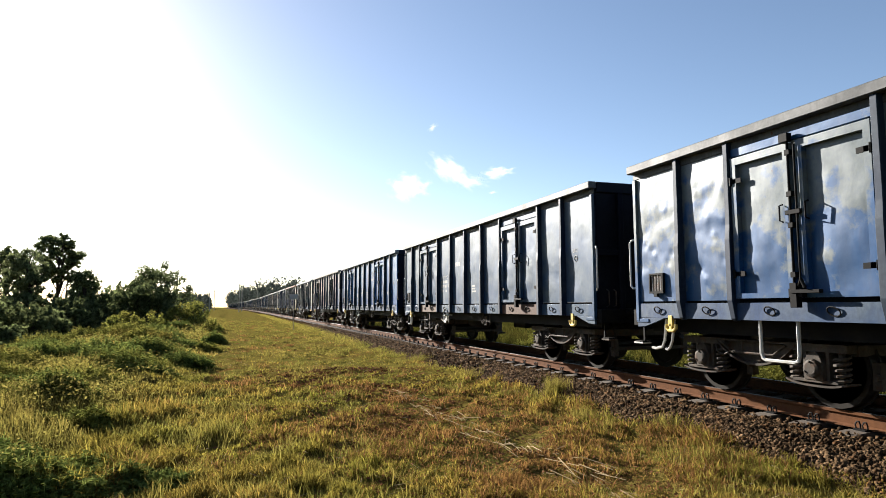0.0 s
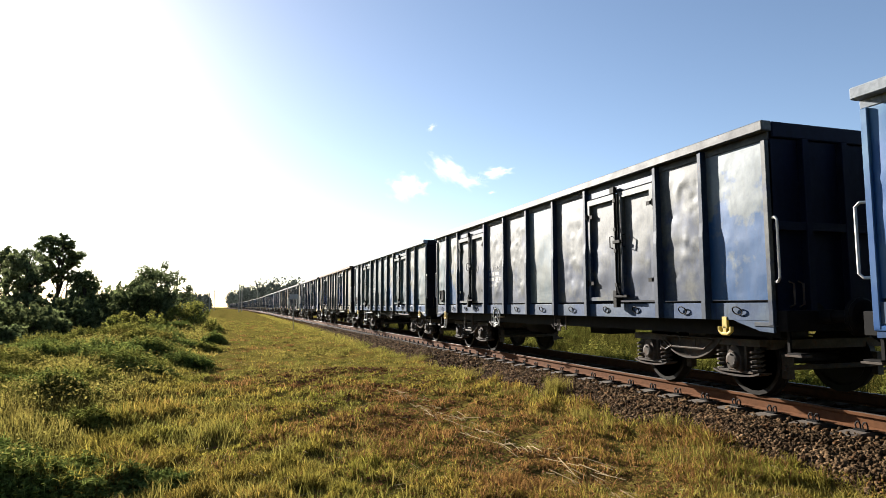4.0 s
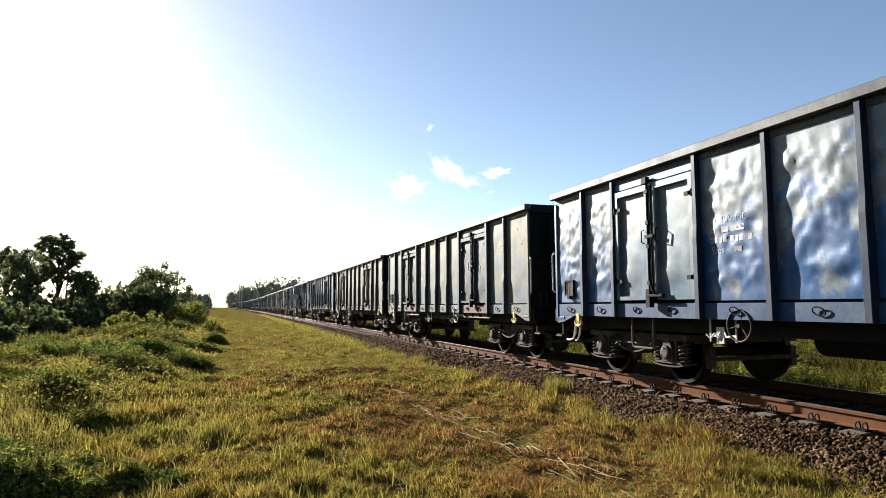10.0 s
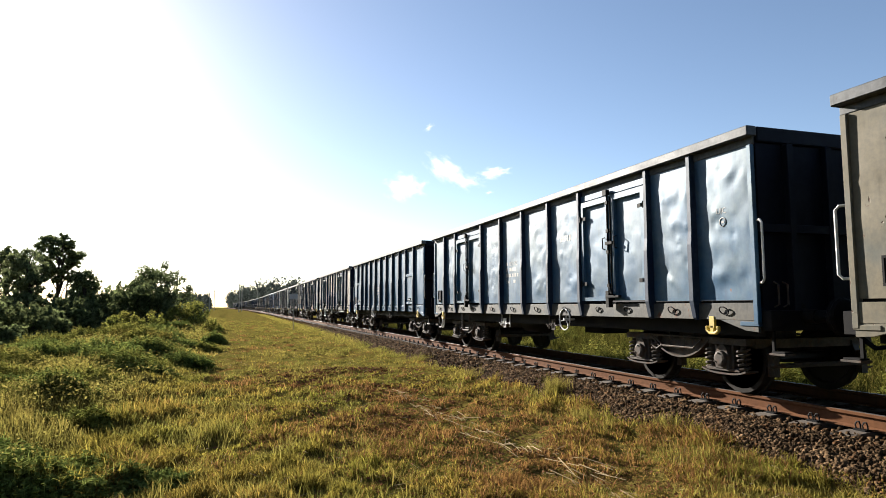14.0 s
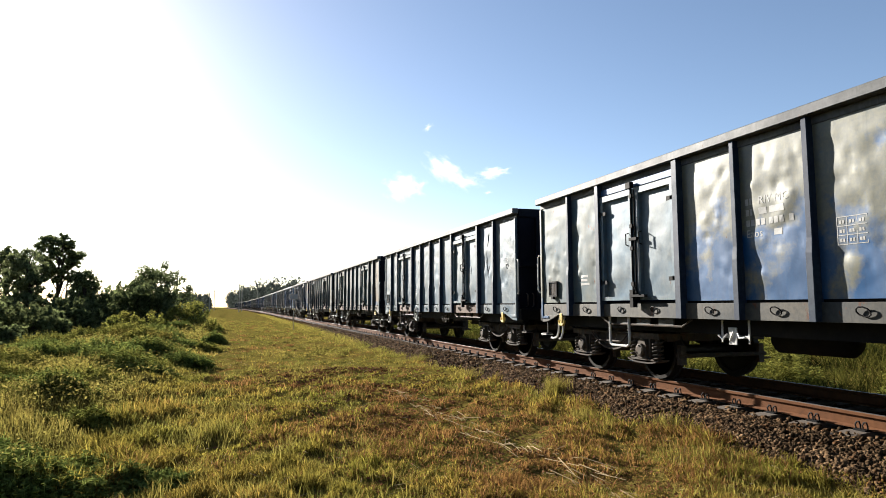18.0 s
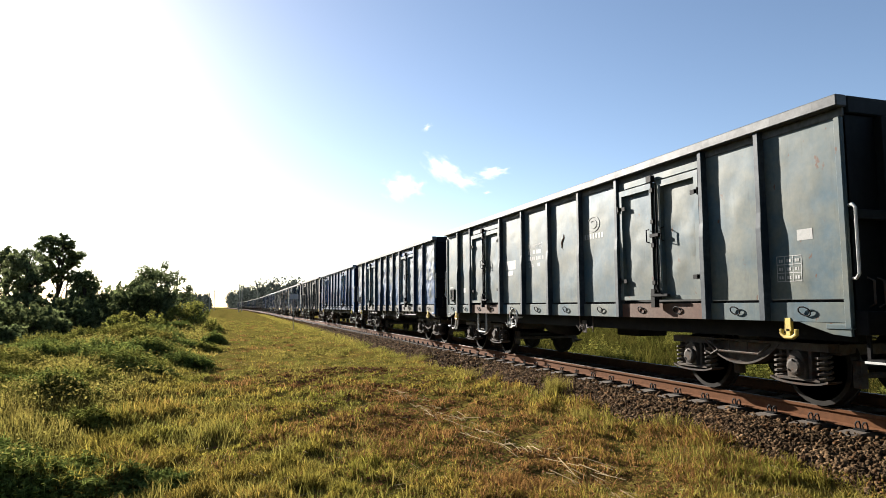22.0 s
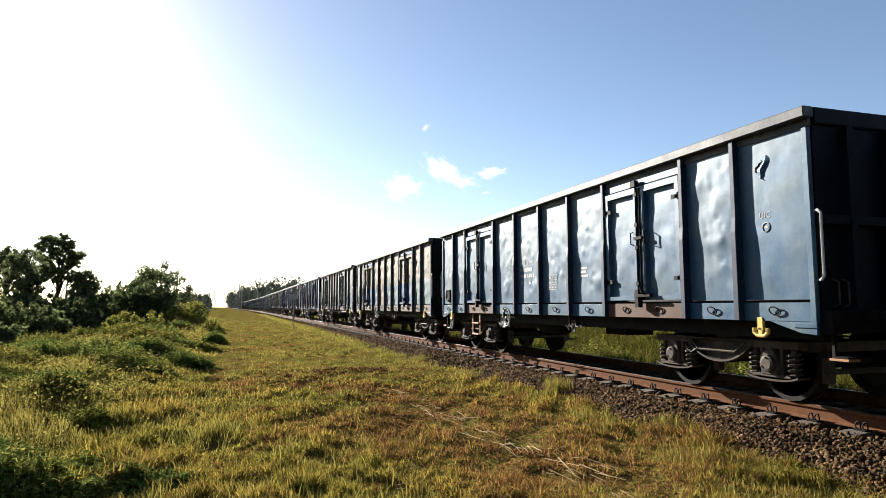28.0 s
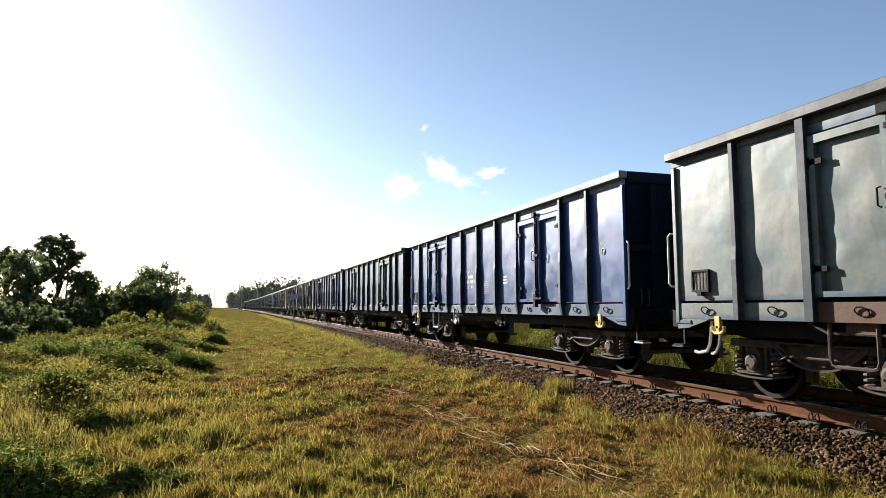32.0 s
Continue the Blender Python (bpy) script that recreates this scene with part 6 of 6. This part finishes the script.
build_trees()


def build_verge_leaves():
    """Low leafy growth between the grasses of the verge."""
    rng = np.random.default_rng(17)
    x, y, r = wedge(rng, 120000, -22, 2, 5.0, 60, 1.0)
    s = x - bend_x(y)
    k = (s < -1.0) & (s > -9) & (r > 7.3) & (patchy(x, y, 1.7, 5.0) * (0.4 + 0.6 * smooth(-0.8, -2.5, s)) > rng.uniform(0.15, 0.75, len(x)))
    x, y, r = x[k], y[k], r[k]
    n = len(x)
    p = np.stack([x, y, land(x, y) + rng.uniform(0.02, 0.42, n) * patchy(x, y, 2.2, 1.0)], 1)
    u = rng.normal(size=(n, 3)) * [1, 1, 0.5]
    u /= np.linalg.norm(u, axis=1)[:, None]
    v = np.cross(u, rng.normal(size=(n, 3)))
    v /= np.linalg.norm(v, axis=1)[:, None]
    sz = (0.007 + 0.0011 * r)[:, None] * rng.uniform(0.6, 1.5, n)[:, None]
    u, v = u * sz, v * sz * 0.6
    verts = np.stack([p - u, p - v, p + u, p + v], 1).reshape(-1, 3)
    i = np.arange(n)[:, None] * 4
    stuff("verge_leaves", fast_mesh("verge_leaves", verts, np.concatenate([i + [0, 1, 2], i + [0, 2, 3]])), VERGE, "sunlit low leafy growth on the verge")


build_verge_leaves()


def build_woods():
    rng = np.random.default_rng(31)
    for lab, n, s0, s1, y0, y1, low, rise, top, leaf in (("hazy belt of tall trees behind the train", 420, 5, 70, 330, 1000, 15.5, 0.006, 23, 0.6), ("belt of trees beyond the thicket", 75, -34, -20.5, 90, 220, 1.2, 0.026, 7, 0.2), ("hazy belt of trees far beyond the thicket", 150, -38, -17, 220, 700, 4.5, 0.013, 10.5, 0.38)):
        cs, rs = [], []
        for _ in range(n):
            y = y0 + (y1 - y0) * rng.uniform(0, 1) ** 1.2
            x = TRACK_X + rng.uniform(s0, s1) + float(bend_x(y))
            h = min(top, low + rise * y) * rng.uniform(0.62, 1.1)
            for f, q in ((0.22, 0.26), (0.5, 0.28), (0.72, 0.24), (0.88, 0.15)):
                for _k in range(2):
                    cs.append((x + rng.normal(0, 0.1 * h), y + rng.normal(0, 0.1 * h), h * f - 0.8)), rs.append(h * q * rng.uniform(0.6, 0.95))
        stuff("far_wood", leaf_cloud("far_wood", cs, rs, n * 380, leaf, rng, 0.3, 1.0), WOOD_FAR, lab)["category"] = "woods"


build_woods()


# ---- small fixtures ----
def build_fixtures():
    post = new("trackside_post")
    post.location = (3.82, 44.2, 0)
    tagged(post, "slim post with a small pale board beside the track", "sign post")
    put("post", Shape().tube([(0, 0, -0.2), (0, 0, 2.45)], 0.024, 8).mesh("post"), POLE, post)
    put("board", Shape().box(-0.28, 0.30, -0.045, -0.036, 2.08, 2.42).mesh("board"), SIGN_GREY, post, label="small pale signboard")
    for x, y, h in ((1.4, 200.0, 8.6), (2.5, 231.0, 8.2), (9.8, 300.0, 9.0), (-7.4, 215.0, 8.0), (-7.0, 250.0, 8.0)):
        p = new("line_pole")
        p.location = (x, y, 0)
        tagged(p, "weathered line pole with a short crossarm", "pole", "poles along the line")
        put("pole", Shape().tube([(0, 0, -0.5), (0, 0, h)], [0.16, 0.10], 8).mesh("pole"), POLE, p)
        put("crossarm", Shape().box(-0.7, 0.7, -0.05, 0.05, h - 0.75, h - 0.62).mesh("crossarm"), POLE, p)


build_fixtures()


# ---- sky ----
def bearing(px, py, d):
    """A place d metres out on the line of sight that many degrees right of and above the track's direction."""
    a, e = radians(px), radians(py)
    return Vector((d * math.sin(a) * math.cos(e), d * math.cos(a) * math.cos(e), EYE[2] + d * math.sin(e)))


def cloud_material(name, scale, cut):
    m = bpy.data.materials.new(name)
    m.use_nodes = True
    n, l = m.node_tree.nodes, m.node_tree.links
    n.remove(n["Principled BSDF"])
    co, no, ln = n.new("ShaderNodeTexCoord"), n.new("ShaderNodeTexNoise"), n.new("ShaderNodeVectorMath")
    ln.operation = "LENGTH"
    l.new(co.outputs["Object"], no.inputs["Vector"])
    l.new(co.outputs["Object"], ln.inputs[0])
    no.inputs["Scale"].default_value, no.inputs["Detail"].default_value = scale, 4.5
    su = n.new("ShaderNodeMath")
    su.operation = "MULTIPLY_ADD"
    su.inputs[1].default_value = -0.62
    l.new(ln.outputs["Value"], su.inputs[0])
    l.new(no.outputs["Fac"], su.inputs[2])
    r = n.new("ShaderNodeMapRange")
    r.interpolation_type = "SMOOTHSTEP"
    r.inputs["From Min"].default_value, r.inputs["From Max"].default_value = cut - 0.06, cut + 0.7
    l.new(su.outputs[0], r.inputs["Value"])
    em, tr, mx = n.new("ShaderNodeEmission"), n.new("ShaderNodeBsdfTransparent"), n.new("ShaderNodeMixShader")
    em.inputs["Color"].default_value, em.inputs["Strength"].default_value = (1.0, 0.98, 0.96, 1), 0.5
    l.new(r.outputs[0], mx.inputs[0])
    l.new(tr.outputs[0], mx.inputs[1])
    l.new(em.outputs[0], mx.inputs[2])
    l.new(mx.outputs[0], n["Material Output"].inputs["Surface"])
    return m


CLOUD, WISP = cloud_material("cloud_vapour", 2.4, 0.02), cloud_material("thin_cloud_vapour", 2.0, 0.22)


def build_clouds():
    d = 2500.0
    for az, el, w, h, tilt, mat in CLOUDS:
        s = Shape()
        s.grid(16, 10, lambda u, v: ((2 * u - 1), 0.25 * ((2 * u - 1) ** 2 + (2 * v - 1) ** 2), (2 * v - 1)))
        ob = put("cloud", s.mesh("cloud", 0, True), mat)
        tagged(ob, "small white wisp of fair-weather cloud", "cloud", "clouds")
        ob.visible_shadow = False
        ob.scale = (d * w, d * 0.02, d * h)
        p = bearing(az, el, d)
        drift = Vector((-math.cos(radians(az)), math.sin(radians(az)), 0)) * 31.0
        turn = [math.degrees(q) for q in ((0, radians(-tilt), radians(-az)))]
        DRIFT.append((ob, [(0.0, pose(*p, *turn)), (32.0, pose(*(p + drift), *turn))]))


CLOUDS = [(15.03, 10.82, 0.040, 0.030, -8, CLOUD), (19.0, 12.2, 0.052, 0.024, -38, CLOUD), (23.13, 11.95, 0.032, 0.013, 4, CLOUD), (17.27, 15.99, 0.018, 0.009, 30, WISP), (10.82, 6.8, 0.034, 0.008, 4, WISP), (14.57, 6.62, 0.026, 0.007, 0, WISP), (22.74, 10.15, 0.014, 0.005, 0, WISP), (21.0, 11.2, 0.05, 0.02, -12, WISP)]
build_clouds()


def build_insect():
    fly = new("insect")
    tagged(fly, "small dark flying insect passing before the sky", "insect")
    s = Shape().lathe([(-0.008, 0.0005), (-0.006, 0.002), (0.0, 0.0028), (0.005, 0.0022), (0.008, 0.0008)], (0, 0, 0), "x", 8)
    put("body", s.mesh("body", 0, True), INSECT, fly)
    for k in (-1, 1):
        put("wing", Shape().add([(0.002, 0, 0.002), (-0.005, k * 0.009, 0.004), (-0.001, k * 0.011, 0.004), (0.004, k * 0.004, 0.003)], [(0, 1, 2, 3)]).mesh("wing"), INSECT, fly)
    d = 1.7
    way = [(0.0, -40, 10), (29.2, -40, 10), (29.4, -18.0, 12.0), (29.5, -6.12, 17.64), (29.6, -11.23, 21.56), (29.8, 0.17, 24.74), (30.0, 19.17, 19.9), (30.1, 8.71, 17.95), (30.2, -10.71, 12.84), (30.4, -40, 9), (32.0, -41, 9)]
    DRIFT.append((fly, [(t, Matrix.Translation(bearing(a, e, d)) @ pose(0, 0, 0, 0, 20, -18)) for t, a, e in way]))


build_insect()


# ---- the train's run along the track ----
def travelled(t):
    """Metres that the train has run since the start; it slowly gathers speed."""
    return 7.8827 * t + 0.028833 * t * t - 2.214e-6 * t ** 3 - float(np.interp(t, *zip(*SURGE)))


# small surges of the couplings: seconds and metres held back
SURGE = [(0, 0), (1, 0.04), (2, 0.11), (3, 0.0), (5, 0.15), (6, 0.2), (7, -0.02), (8, 0.0), (11, 0.06), (12, -0.05), (13, 0.02), (14, 0.07), (17, -0.08), (18, -0.02), (19, 0.05), (20, 0.12), (21, -0.06), (22, 0.02), (23, 0.05), (24, 0.07), (25, -0.13), (28, 0.18), (29, 0.15), (30, -0.04), (31, 0.07), (32, -0.03)]


def wagon_pose(n, t):
    y = 14.04 * n + 9.665 - travelled(t) + HALF
    slope = 2 * BEND * min(max(0.0, y - BEND_FROM), BEND_TO - BEND_FROM)
    return pose(track_x(y), y, RAIL_TOP, 0, 0, math.degrees(math.atan(slope)))


def share_turn(first, others):
    """Wheelsets at the same place in their bogies turn alike."""
    for ob in others:
        ob.rotation_mode = "QUATERNION"
        ad = ob.animation_data_create()
        ad.action = first.animation_data.action
        ad.action_slot = first.animation_data.action_slot


def motions():
    for n, w in WAGONS.items():
        walk(w, [(t, wagon_pose(n, t)) for t in range(33)])
    for y, sets in WHEELS.items():
        rows = [(k / 15.0, pose(0, y, 0.46, math.degrees(travelled(k / 15.0) / 0.46), 0, 0)) for k in range(481)]
        walk(sets[0], rows)
        share_turn(sets[0], sets[1:])
    for ob, rows in DRIFT:
        walk(ob, rows)


motions()
